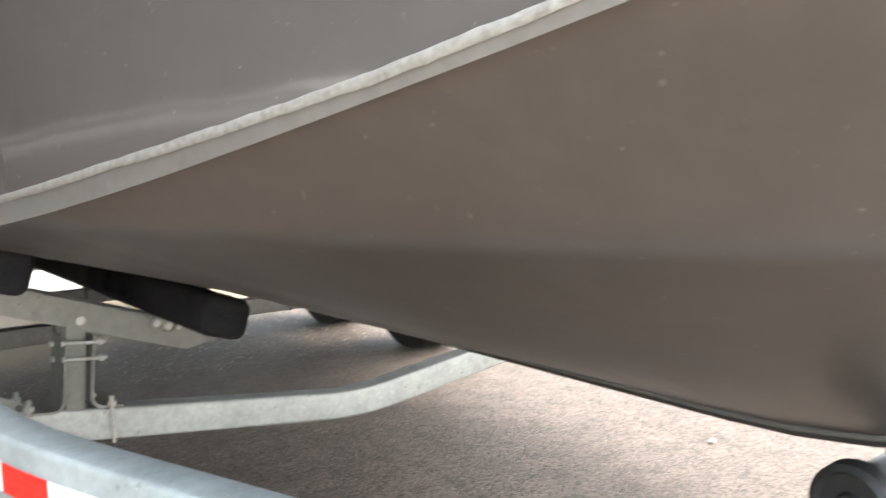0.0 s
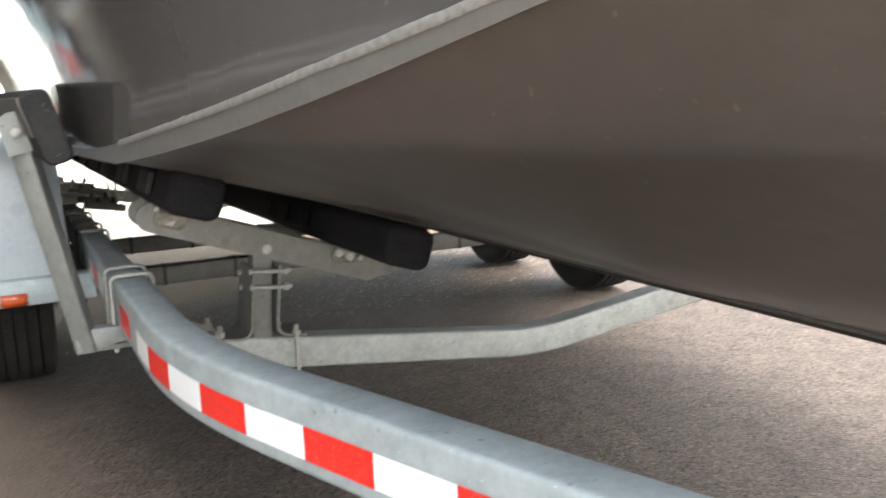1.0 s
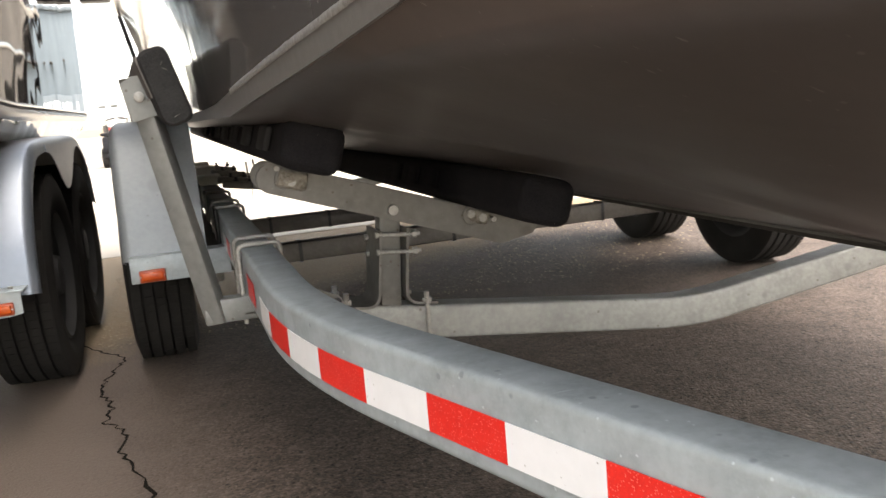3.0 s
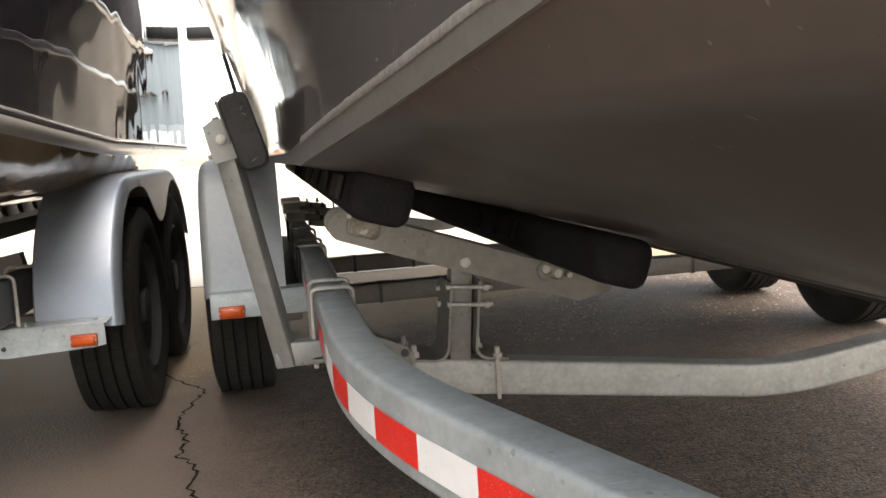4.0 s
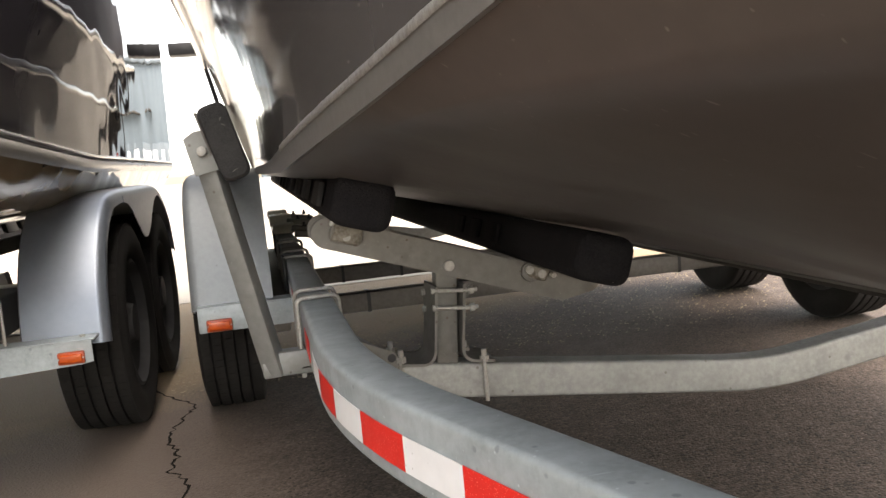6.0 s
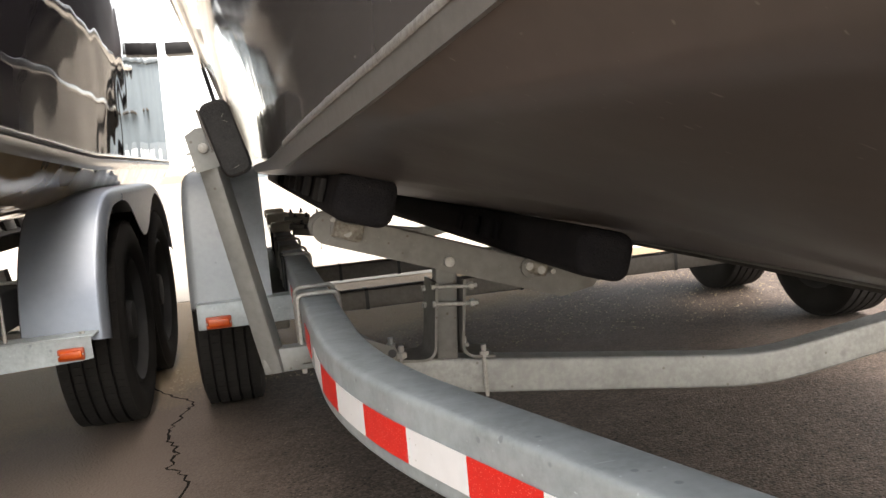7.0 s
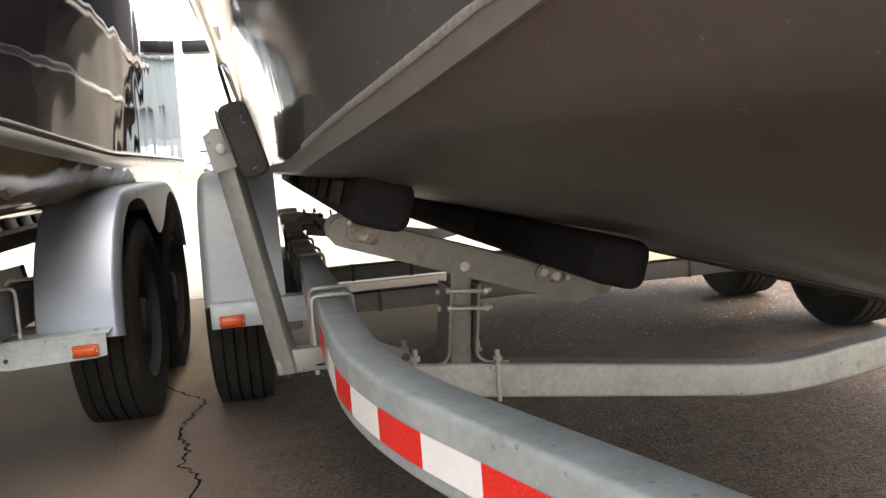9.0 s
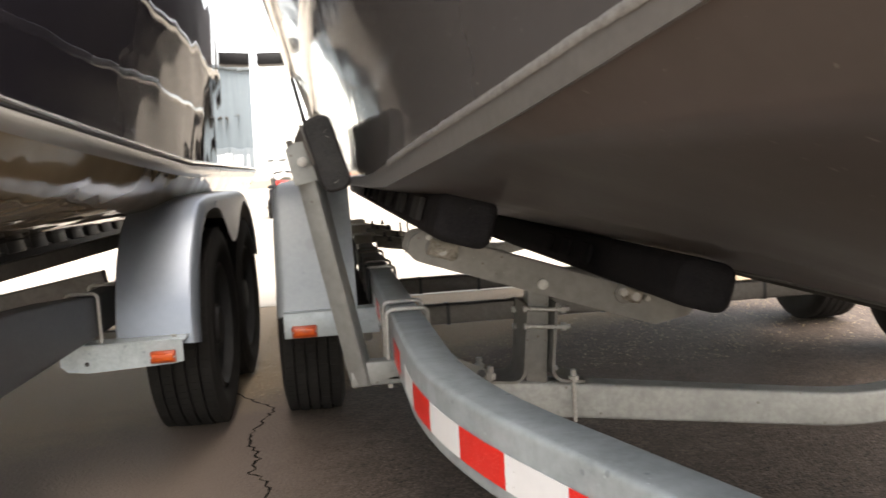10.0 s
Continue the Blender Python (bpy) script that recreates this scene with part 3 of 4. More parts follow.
def arc_point(s, offset=0.0):
    """The place and the way on the outer face, s metres forward from y = 3."""
    straight = 3.0 - 1.95
    r, turn = 1.75, radians(18.6)
    if s < straight:
        return Vector((RAIL_OUT + offset, 3.0 - s, 0)), Vector((0, -1, 0))
    s -= straight
    a = min(s / r, turn)
    p = Vector((RAIL_OUT + r - (r - offset) * math.cos(a), 1.95 - (r - offset) * math.sin(a), 0))
    way = Vector((math.sin(a), -math.cos(a), 0))
    return p + way * max(0.0, s - r * turn), way


def build_rails():
    h = (RAIL_TOP - RAIL_LOW) / 2
    prof = rounded([(-RAIL_W / 2, -h), (RAIL_W / 2, -h), (RAIL_W / 2, h), (-RAIL_W / 2, h)], 0.011, 4)
    for s in (1, -1):
        line = [(XC + s * (x - XC), y, (RAIL_LOW + RAIL_TOP) / 2) for x, y in rail_line(RAIL_W / 2)]
        rail = part("side_rail", sweep(prof, line), GALV, trailer, "galvanised box rail bending in towards the tongue", 50)
        if s < 0:
            continue
        # reflective tape, red and white by turns, on the outer face
        pieces = [(1.43 + k * 0.152, 1.582 + k * 0.152, k % 2 == 0) for k in range(-3, 16)]
        pieces += [(0.69, 0.842, True), (0.31, 0.40, True), (0.158, 0.31, False), (0.006, 0.158, True), (-0.146, 0.006, False)]
        for s0, s1, red in pieces:
            bm = bmesh.new()
            cols = []
            for j in range(5):
                p, way = arc_point(s0 + (s1 - s0) * j / 4, -0.0016)
                cols.append((bm.verts.new((p.x, p.y, 0.457)), bm.verts.new((p.x, p.y, 0.508))))
            for a, b in zip(cols, cols[1:]):
                bm.faces.new((a[0], b[0], b[1], a[1]))
            tape = part("tape_red" if red else "tape_white", bm, RED if red else WHITE, rail, "red reflective tape" if red else "white reflective tape", None)
            plate(tape, 0.0012)


build_rails()


def build_cross_member(y, mid, end, width=0.067, tall=0.076):
    h = tall / 2
    prof = rounded([(-width / 2, -h), (width / 2, -h), (width / 2, h), (-width / 2, h)], 0.008, 3)
    pts = bend([(0.36, y, end - h), (XC, y, mid - h), (2 * XC - 0.36, y, end - h)], 0.11, 8)
    return part("cross_member", sweep(prof, pts), GALV_MID, trailer, "dull galvanised cross member dipping under the keel", 50)


CM_Y = 2.114
build_cross_member(CM_Y, 0.337, 0.462)
build_cross_member(6.2, 0.36, 0.55)


def build_wheel(parent, x, y, out, r=0.335, w=0.205, rim_mat=RIM):
    """Tyre with tread grooves and a dished rim; out is the side that the rim faces."""
    prof = [(-w * 0.40, r * 0.62), (-w * 0.48, r * 0.74), (-w * 0.5, r * 0.84), (-w * 0.46, r * 0.94), (-w * 0.42, r * 0.975)]
    prof += [(-w * 0.385, r * 0.956), (w * 0.385, r * 0.956)]
    prof += [(w * 0.42, r * 0.975), (w * 0.46, r * 0.94), (w * 0.5, r * 0.84), (w * 0.48, r * 0.74), (w * 0.40, r * 0.62)]
    wheel = part("wheel", lathe(prof, (x, y, r), "x", 64), RUBBER, parent, "worn black ribbed tyre", 40)
    bm = lathe([(w * 0.42 * out, r * 0.635), (w * 0.44 * out, r * 0.60), (w * 0.30 * out, r * 0.55), (w * 0.22 * out, r * 0.40), (w * 0.26 * out, r * 0.22), (w * 0.40 * out, r * 0.18), (w * 0.42 * out, 0.0005)], (x, y, r), "x", 40)
    part("rim", bm, rim_mat, wheel, "grey steel rim")
    # five ribs of tread, cut across by fine sipes
    tread = bmesh.new()
    count = 76
    for rib in range(5):
        mid, wide = w * (-0.36 + 0.18 * rib), w * 0.070
        top = r * (0.991 if rib in (0, 4) else 0.9985)
        for k in range(count):
            a0, a1 = (k + 0.28 * (rib % 2) + 0.015) * math.tau / count, (k + 0.28 * (rib % 2) + 0.985) * math.tau / count
            low, high = [], []
            for a, dx in ((a0, -wide), (a0, wide), (a1, wide), (a1, -wide)):
                for ring, rr in ((low, r * 0.945), (high, top)):
                    ring.append(tread.verts.new((x + mid + dx, y + rr * math.sin(a), r + rr * math.cos(a))))
            tread.faces.new(high)
            for i in range(4):
                tread.faces.new((low[i], low[(i + 1) % 4], high[(i + 1) % 4], high[i]))
    part("tread", tread, RUBBER, wheel, "worn ribbed tread with fine sipes", None)
    bm = lathe([(-w * 0.42 * out, r * 0.635), (-w * 0.36 * out, r * 0.58), (-w * 0.20 * out, r * 0.54), (-w * 0.20 * out, r * 0.24), (-w * 0.30 * out, r * 0.22), (-w * 0.30 * out, 0.0005)], (x, y, r), "x", 32)
    part("drum", bm, RIM, wheel, "dark brake drum")
    return wheel


AXLES = (3.70, 4.61)
for ay in AXLES:
    # dull steel, its colour also darkened for the shade under the boat
    part("axle", bar((0.14, ay, 0.325), (2 * XC - 0.14, ay, 0.325), 0.075, 0.075, 0.012), DARK_STEEL, trailer, "dull square axle tube with under-boat shade in its colour")
    for x in ((0.61, 0.89, 1.24, 1.57, 1.92) if ay < 4 else (0.60, 0.89, 1.25)):
        strap = box((0.010, 0.082, 0.082), (x, ay, 0.325), None, 0.012)
        part("strap", strap, BLACK, trailer, "black strap round the axle")
    for s in (1, -1):
        build_wheel(trailer, XC + s * (0.080 - XC) + (0.095 if s < 0 else 0.0), ay, -s, 0.335, 0.222)


def fender_shell(parent, x_out, x_in, outline, mat, lip, label):
    """Extrudes an outline of (y, z) across, with a rounded outer edge and a skirt of depth lip below it."""
    sgn = 1 if x_in > x_out else -1
    bm = bmesh.new()
    rows = []
    n = len(outline)
    for i, (y, z) in enumerate(outline):
        a, b = Vector(outline[max(i - 1, 0)]), Vector(outline[min(i + 1, n - 1)])
        d = (b - a).normalized()
        inn = Vector((d.y, -d.x))  # inwards, below the shell
        row = [(x_in, y, z)]
        row.append((x_out + sgn * 0.03, y, z))
        for k in range(1, 5):
            t = math.pi / 2 * k / 4
            row.append((x_out + sgn * 0.03 * (1 - math.sin(t)), y + inn.x * 0.03 * (1 - math.cos(t)), z + inn.y * 0.03 * (1 - math.cos(t))))
        row.append((x_out, y + inn.x * (0.03 + lip), z + inn.y * (0.03 + lip)))
        rows.append([bm.verts.new(p) for p in row])
    for a, b in zip(rows, rows[1:]):
        for k in range(len(a) - 1):
            bm.faces.new((a[k], a[k + 1], b[k + 1], b[k]))
    ob = part("fender", bm, mat, parent, label, 50)
    plate(ob, 0.003)
    return ob


def smooth_line(points, n=5):
    """Catmull-Rom through 2D points."""
    out = []
    for i in range(len(points) - 1):
        p0, p1, p2, p3 = (Vector(points[max(min(j, len(points) - 1), 0)]) for j in (i - 1, i, i + 1, i + 2))
        for k in range(n):
            t = k / n
            out.append(tuple(0.5 * (2 * p1 + (p2 - p0) * t + (2 * p0 - 5 * p1 + 4 * p2 - p3) * t * t + (3 * p1 - p0 - 3 * p2 + p3) * t ** 3)))
    return out + [tuple(points[-1])]


FENDER_LINE = smooth_line([(3.13, 0.45), (3.17, 0.62), (3.24, 0.76), (3.34, 0.845), (3.48, 0.875), (3.9, 0.88), (4.5, 0.88), (4.85, 0.87), (4.98, 0.82), (5.08, 0.70), (5.14, 0.45)])
for s in (1, -1):
    f_ob = fender_shell(trailer, XC + s * (-0.012 - XC), XC + s * (0.245 - XC), FENDER_LINE, FENDER, 0.10, "galvanised tandem fender")


def build_marker(parent, x0, x1, y, z0, z1):
    w, h, cx, cz = x1 - x0, z1 - z0, (x0 + x1) / 2, (z0 + z1) / 2
    lamp = part("marker_light", box((w, 0.016, h), (cx, y, cz), None, 0.005), AMBER_DARK, parent, "amber side marker light")
    part("lens", box((w * 0.84, 0.010, h * 0.66), (cx, y - 0.008, cz), None, 0.004, segments=3), AMBER, lamp, "bright amber lens")
    for k in (-1, 1):
        part("screw", cyl((cx + k * w * 0.455, y - 0.008, cz), (cx + k * w * 0.455, y - 0.0095, cz), 0.0025, 8), ZINC, lamp)
    return lamp


# fender step bracket with its marker light
part("fender_bracket", box((0.30, 0.085, 0.006), (0.16, 3.125, 0.462), None, 0.002), GALV, trailer)
part("fender_bracket", box((0.30, 0.005, 0.075), (0.16, 3.083, 0.423), None, 0.002), GALV, trailer)
build_marker(trailer, 0.034, 0.112, 3.074, 0.388, 0.426)


def ubolt(parent, y, x0, x1, low, top, r=0.006, tail=0.02):
    path = bend([(x0, y, low), (x0, y, top), (x1, y, top), (x1, y, low)], 0.018, 5)
    u = part("u_bolt", rod(path, r), ZINC, parent, "zinc-plated u-bolt", 60)
    return u


for y in (2.40, 2.53, 3.40, 3.62, 4.05):
    ub = ubolt(trailer, y, RAIL_OUT - 0.010, RAIL_OUT + RAIL_W + 0.010, 0.405, RAIL_TOP + 0.009)

# ---- bunk post on the cross member, with its rocking arm and two bunks ----
def build_bunk_stand(s):
    def q(x, y, z):
        return (XC + s * (x - XC), y, z)

    base, head = (0.583, 2.108, 0.425), (0.600, 2.108, 0.655)
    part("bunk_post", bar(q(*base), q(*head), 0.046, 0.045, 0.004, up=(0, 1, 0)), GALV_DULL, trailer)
    for d in (-1, 1):
        # bent angle brackets either side of the post
        foot = 0.583 + d * 0.10
        path = bend([q(foot, 2.126, 0.437 - d * 0.008), q(0.583 + d * 0.030, 2.126, 0.437), q(0.600 + d * 0.030, 2.126, 0.60)], 0.03, 6)
        prof = [(-0.0028, -0.062), (0.0028, -0.062), (0.0028, 0.062), (-0.0028, 0.062)]
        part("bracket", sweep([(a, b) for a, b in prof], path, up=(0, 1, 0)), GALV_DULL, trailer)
    for z in (0.590, 0.553):
        bm = cyl(q(0.563, 2.068, z + 0.003), q(0.646, 2.068, z - 0.005), 0.0045, 10)
        part("u_bolt", bm, ZINC, trailer)
        part("nut", hexnut(q(0.638, 2.068, z - 0.004), (s, 0, 0), 0.009, 0.010, shank=0.008), ZINC, trailer)
        part("nut", hexnut(q(0.564, 2.068, z + 0.003), (-s, 0, 0), 0.007, 0.006), ZINC, trailer)
        part("nut", hexnut(q(0.562, 2.160, z - 0.012), (-s, 0, 0), 0.007, 0.008), ZINC, trailer)
    for x, y in ((0.483, 2.072), (0.66, 2.072), (0.64, 2.165), (0.475, 2.165)):
        z = 0.437 - (x - 0.583) * 0.12
        bm = hexnut(q(x, y, z + 0.002), (0, 0, 1), 0.011, 0.012, shank=0.014)
        cyl(q(x, y, z), q(x, y, z - 0.085), 0.0045, 8, bm=bm)
        part("u_bolt", bm, ZINC, trailer)
    # the rocking arm: a tilted flat bar on edge
    for y in (2.044, 2.166):
        # rounded at its outer end, cut on the slant at the inner one
        a, b = Vector((0.355, 0.738)), Vector((0.915, 0.5475))
        d = (b - a).normalized()
        n2 = Vector((-d.y, d.x))
        ring = [a + 0.031 * (math.cos(t) * n2 - math.sin(t) * d) for t in (math.pi * k / 10 for k in range(11))]
        ring += [b - n2 * 0.031 - d * 0.075, b + n2 * 0.006 - d * 0.01, b + n2 * 0.031]
        bm = bmesh.new()
        low = [bm.verts.new(q(p.x, y, p.y)) for p in ring]
        high = [bm.verts.new(q(p.x, y + 0.012, p.y)) for p in ring]
        bm.faces.new(low)
        bm.faces.new(high[::-1])
        for k in range(len(ring)):
            bm.faces.new((low[k], low[(k + 1) % len(ring)], high[(k + 1) % len(ring)], high[k]))
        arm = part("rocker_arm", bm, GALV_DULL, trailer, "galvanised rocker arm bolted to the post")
    for x, z in ((0.380, 0.735), (0.768, 0.613)):
        part("boss", cyl(q(x, 2.045, z), q(x, 2.036, z), 0.021, 20, bevel=0.003), GALV_DULL, arm, "cast boss on the arm")
        lug = box((0.062, 0.014, 0.036) if x < 0.5 else (0.046, 0.010, 0.030), q(x + 0.014, 2.038, z - 0.004), Matrix.Rotation(radians(s * 17), 3, "Y"), 0.007, segments=3)
        for v in lug.verts:
            v.co += 0.0045 * noise.noise_vector(v.co * 70)
        part("boss", lug, RUSTY, arm, "corroded cream cast lug")
    for x, z, r in ((0.596, 0.645, 0.0115), (0.764, 0.617, 0.009), (0.790, 0.606, 0.0095), (0.815, 0.600, 0.006), (0.392, 0.728, 0.0095), (0.366, 0.757, 0.005)):
        part("bolt", cyl(q(x, 2.045, z), q(x, 2.037 if x == 0.596 else 2.0305, z), r, 14, bevel=r * 0.14), ZINC, arm, "round-headed bolt", 20)
    # the bunks: carpeted planks that run aft under the bottom
    for x, z, tilt, front in ((0.402, 0.797, 17, 1.76), (0.812, 0.658, 17, 1.725)):
        turn = Matrix.Rotation(radians(s * tilt), 3, "Y")
        for k in range(7 if x < 0.6 else 3):
            block = box((0.012, 0.13 if x < 0.6 else 0.07, 0.046), q(x - 0.060, 1.98 + 0.36 * k if x < 0.6 else 2.25 + 0.17 * k, z + 0.024), turn, 0.004)
            part("bunk_block", block, BLOCK if x < 0.6 else CARPET, trailer, "dark rubber block beside the bunk")
        plank = part("bunk", box((0.108, 6.7 - front, 0.090), q(x, (6.7 + front) / 2, z + 0.006), turn, 0.026, segments=4), CARPET, trailer, "black carpeted bunk plank")


for s in (1, -1):
    build_bunk_stand(s)

for s in (1, -1):
    gx = lambda x: XC + s * (x - XC)
    gus = bmesh.new()
    lows = [gus.verts.new((gx(x), y, z)) for x, y, z in ((0.384, 2.40, 0.478), (0.384, 2.085, 0.462), (0.476, 2.078, 0.450), (0.476, 2.13, 0.450))]
    tops = [gus.verts.new(v.co + Vector((0, 0, 0.006))) for v in lows]
    gus.faces.new(lows)
    gus.faces.new(tops[::-1])
    for k in range(4):
        gus.faces.new((lows[k], lows[(k + 1) % 4], tops[(k + 1) % 4], tops[k]))
    part("gusset", gus, GALV_DULL, trailer, "galvanised corner gusset")
    tri = bmesh.new()
    sheets = [[tri.verts.new((gx(x), y, z)) for x, z in ((0.384, 0.43), (0.477, 0.43), (0.477, 0.462), (0.470, 0.475), (0.384, 0.515))] for y in (2.069, 2.075)]
    tri.faces.new(sheets[0])
    tri.faces.new(sheets[1][::-1])
    for k in range(5):
        tri.faces.new((sheets[0][k], sheets[0][(k + 1) % 5], sheets[1][(k + 1) % 5], sheets[1][k]))
    part("gusset", tri, GALV_DULL, trailer)
    part("hole", cyl((gx(0.463), 2.0685, 0.464), (gx(0.463), 2.0675, 0.464), 0.009, 14), BLACK, trailer)
    part("clamp_plate", box((0.115, 0.17, 0.008), (gx(0.345), 2.465, 0.398), None, 0.002), GALV_DULL, trailer)
    for y in (2.40, 2.53):
        for x in (0.293, 0.393):
            part("nut", hexnut((gx(x), y, 0.394), (0, 0, -1), 0.011, 0.012, shank=0.012), ZINC, trailer)
    # hanger boxes between the rail and the wheels
    part("hanger", box((0.10, 1.75, 0.13), (gx(0.245), 4.16, 0.385), None, 0.01), DARK_STEEL, trailer, "dark suspension hanger")
    for y in (3.42, 4.16, 4.9):
        part("hanger_plate", box((0.012, 0.16, 0.20), (gx(0.296), y, 0.46), None, 0.003), BLACK, trailer)
    for y, grow, deep_y in ((3.82, 0.005, 0.05), (4.30, 0.006, 0.05), (4.85, 0.006, 0.06)):
        collar = box((RAIL_W + 2 * grow, deep_y, 0.121 + 2 * grow), (gx(RAIL_OUT + RAIL_W / 2), y, 0.4915), None, 0.010)
        part("rail_collar", collar, GALV_MID, trailer, "dull clamp collar round the rail")
    for y, wide, tall in ((4.62, 0.105, 0.045), (5.2, 0.12, 0.06), (5.9, 0.12, 0.05)):
        part("rail_block", box((wide, 0.14, tall), (gx(0.343), y, 0.556 + tall / 2), None, 0.010), PALE_BLOCK, trailer, "cream plastic block on the rail")
    for y in (4.1, 4.4, 5.0, 5.5):
        part("rail_bracket", box((0.17, 0.05, 0.030), (gx(0.455), y, 0.575), Matrix.Rotation(radians(9 * s), 3, "Y"), 0.007), GALV_DULL, trailer, "dull bracket clamped on the rail")
        for x in (0.43, 0.49):
            part("nut", hexnut((gx(x), y, 0.588), (0, 0, 1), 0.012, 0.012, shank=0.014), BLACK, trailer)
    for y, x in ((4.35, 0.50), (4.55, 0.55)):
        hose = [(gx(x), y, 0.66), (gx(x + 0.004), y, 0.585), (gx(x + 0.03), y + 0.02, 0.560), (gx(x + 0.05), y + 0.03, 0.60)]
        part("brake_hose", rod(bend(hose, 0.03, 5), 0.005), PALE_BLOCK, trailer, "pale thin brake hose")
    lead = [(gx(0.40), 4.3, 0.56), (gx(0.46), 4.2, 0.62), (gx(0.50), 4.1, 0.60), (gx(0.47), 3.9, 0.52)]
    part("cable", rod(bend(lead, 0.06, 5), 0.0016), BLACK, trailer, "thin black cable")

# ---- side guide: bent tube clamped to the rail, with a carpeted pad ----
def build_guide(s):
    def q(x, y, z):
        return (XC + s * (x - XC), y, z)

    part("guide_bracket", box((0.13, 0.05, 0.058), q(0.262, 2.405, 0.412), None, 0.006), GALV_POST, trailer)
    post = part("guide_post", bar(q(0.228, 2.400, 0.385), q(0.122, 2.345, 0.955), 0.046, 0.045, 0.004, up=(s * 0.42, 0.91, 0)), GALV_POST, trailer, "galvanised guide post leaning outwards")
    part("bolt", cyl(q(0.122, 2.32, 0.926), q(0.122, 2.307, 0.926), 0.0115, 16, bevel=0.0025), ZINC, post)
    sheet = bmesh.new()
    ring = [(-0.036, -0.045), (0.020, -0.045), (0.040, -0.028), (0.040, 0.020), (0.022, 0.046), (-0.010, 0.05), (-0.036, 0.040)]
    turn = Matrix.Rotation(radians(-s * 12), 3, "Y")
    rows = [[sheet.verts.new(Vector(q(0.128, 2.318 + t, 0.924)) + turn @ Vector((s * x, 0, z))) for x, z in ring] for t in (0, 0.006)]
    sheet.faces.new(rows[0])
    sheet.faces.new(rows[1][::-1])
    for k in range(len(ring)):
        sheet.faces.new((rows[0][k], rows[0][(k + 1) % len(ring)], rows[1][(k + 1) % len(ring)], rows[1][k]))
    part("guide_plate", sheet, GALV_POST, post)
    # a long carpeted board runs aft along the topside
    board = bmesh.new()
    lean = radians(16)
    ring = rounded([(-0.030, -0.078), (0.030, -0.078), (0.030, 0.078), (-0.030, 0.078)], 0.022, 5)
    rows = []
    for y, x, z, k in ((2.095, 0.1775, 0.936, 0.86), (2.101, 0.1772, 0.936, 1.0), (2.9, 0.147, 0.955, 1.0), (3.85, 0.110, 0.975, 1.0)):
        rows.append([board.verts.new(q(x + k * (p.x * math.cos(lean) - p.y * math.sin(lean)), y, z + (1 - (1 - k) * 0.5) * (p.x * math.sin(lean) + p.y * math.cos(lean)))) for p in ring])
    for i, j in zip(rows, rows[1:]):
        for k in range(len(ring)):
            board.faces.new((i[k], i[(k + 1) % len(ring)], j[(k + 1) % len(ring)], j[k]))
    board.faces.new(rows[0])
    board.faces.new(rows[-1][::-1])
    pad = part("guide_pad", board, PAD, trailer, "black carpeted side guide board")
    # added grey strip: sky light on the board's outer face, as colour
    part("guide_lit_face", bar(q(0.1394, 2.105, 0.9567), q(0.0745, 3.80, 0.994), 0.006, 0.085, 0.002, up=(-s * math.sin(lean), 0, math.cos(lean))), DARK_STEEL, pad, "grey strip added for the sky-lit outer face of the guide board")
    part("guide_prop", bar(q(0.074, 3.62, 0.878), q(0.048, 3.62, 1.03), 0.026, 0.035, 0.004, up=(0, 1, 0)), DARK_STEEL, trailer)
    for x, z, dx, dz in ((0.176, 0.972, 0.008, -0.004), (0.174, 0.978, 0.003, 0.007), (0.187, 0.876, 0.010, 0.005)):
        part("pad_clip", bar(q(x, 2.0938, z), q(x + dx, 2.0938, z + dz), 0.0008, 0.0008, 0.0), GALV_DULL, pad)


for s in (1, -1):
    build_guide(s)

# keel roller ahead of the cross member
roller = part("keel_roller", lathe([(-0.125, 0.0005), (-0.125, 0.018), (-0.118, 0.022), (-0.118, 0.045), (-0.126, 0.050), (-0.120, 0.060), (-0.095, 0.062), (-0.09, 0.052), (-0.04, 0.045), (0.04, 0.045), (0.09, 0.052), (0.095, 0.062), (0.12, 0.06), (0.126, 0.05), (0.118, 0.045), (0.118, 0.022), (0.125, 0.018), (0.125, 0.0005)], (XC, 0.60, 0.503), "x", 40), BLACK, trailer, "black rubber keel roller")
part("roller_bracket", box((0.23, 0.06, 0.008), (XC, 0.60, 0.40), None, 0.002), GALV_DULL, trailer)
part("tongue", bar((XC, -1.05, 0.496), (XC, -2.3, 0.496), 0.08, 0.11, 0.01), GALV, trailer)

# ---- the neighbouring trailer and boat ----
NX = -1.55
neighbour = thing("boat_trailer", "painted trailer with polished tandem fenders beside the galvanised one", "trailer")
for ay in (3.63, 4.43):
    part("axle", bar((NX - 1.0, ay, 0.34), (NX + 1.0, ay, 0.34), 0.06, 0.06, 0.01), DARK_STEEL, neighbour)
    for s in (1, -1):
        build_wheel(neighbour, NX + s * (-0.352 - NX), ay, s, 0.365, 0.24)
LINE2 = smooth_line([(3.02, 0.41), (3.05, 0.56), (3.13, 0.70), (3.26, 0.80), (3.44, 0.845), (4.0, 0.852), (4.40, 0.848), (4.60, 0.80), (4.74, 0.72), (4.82, 0.62), (4.86, 0.52)])
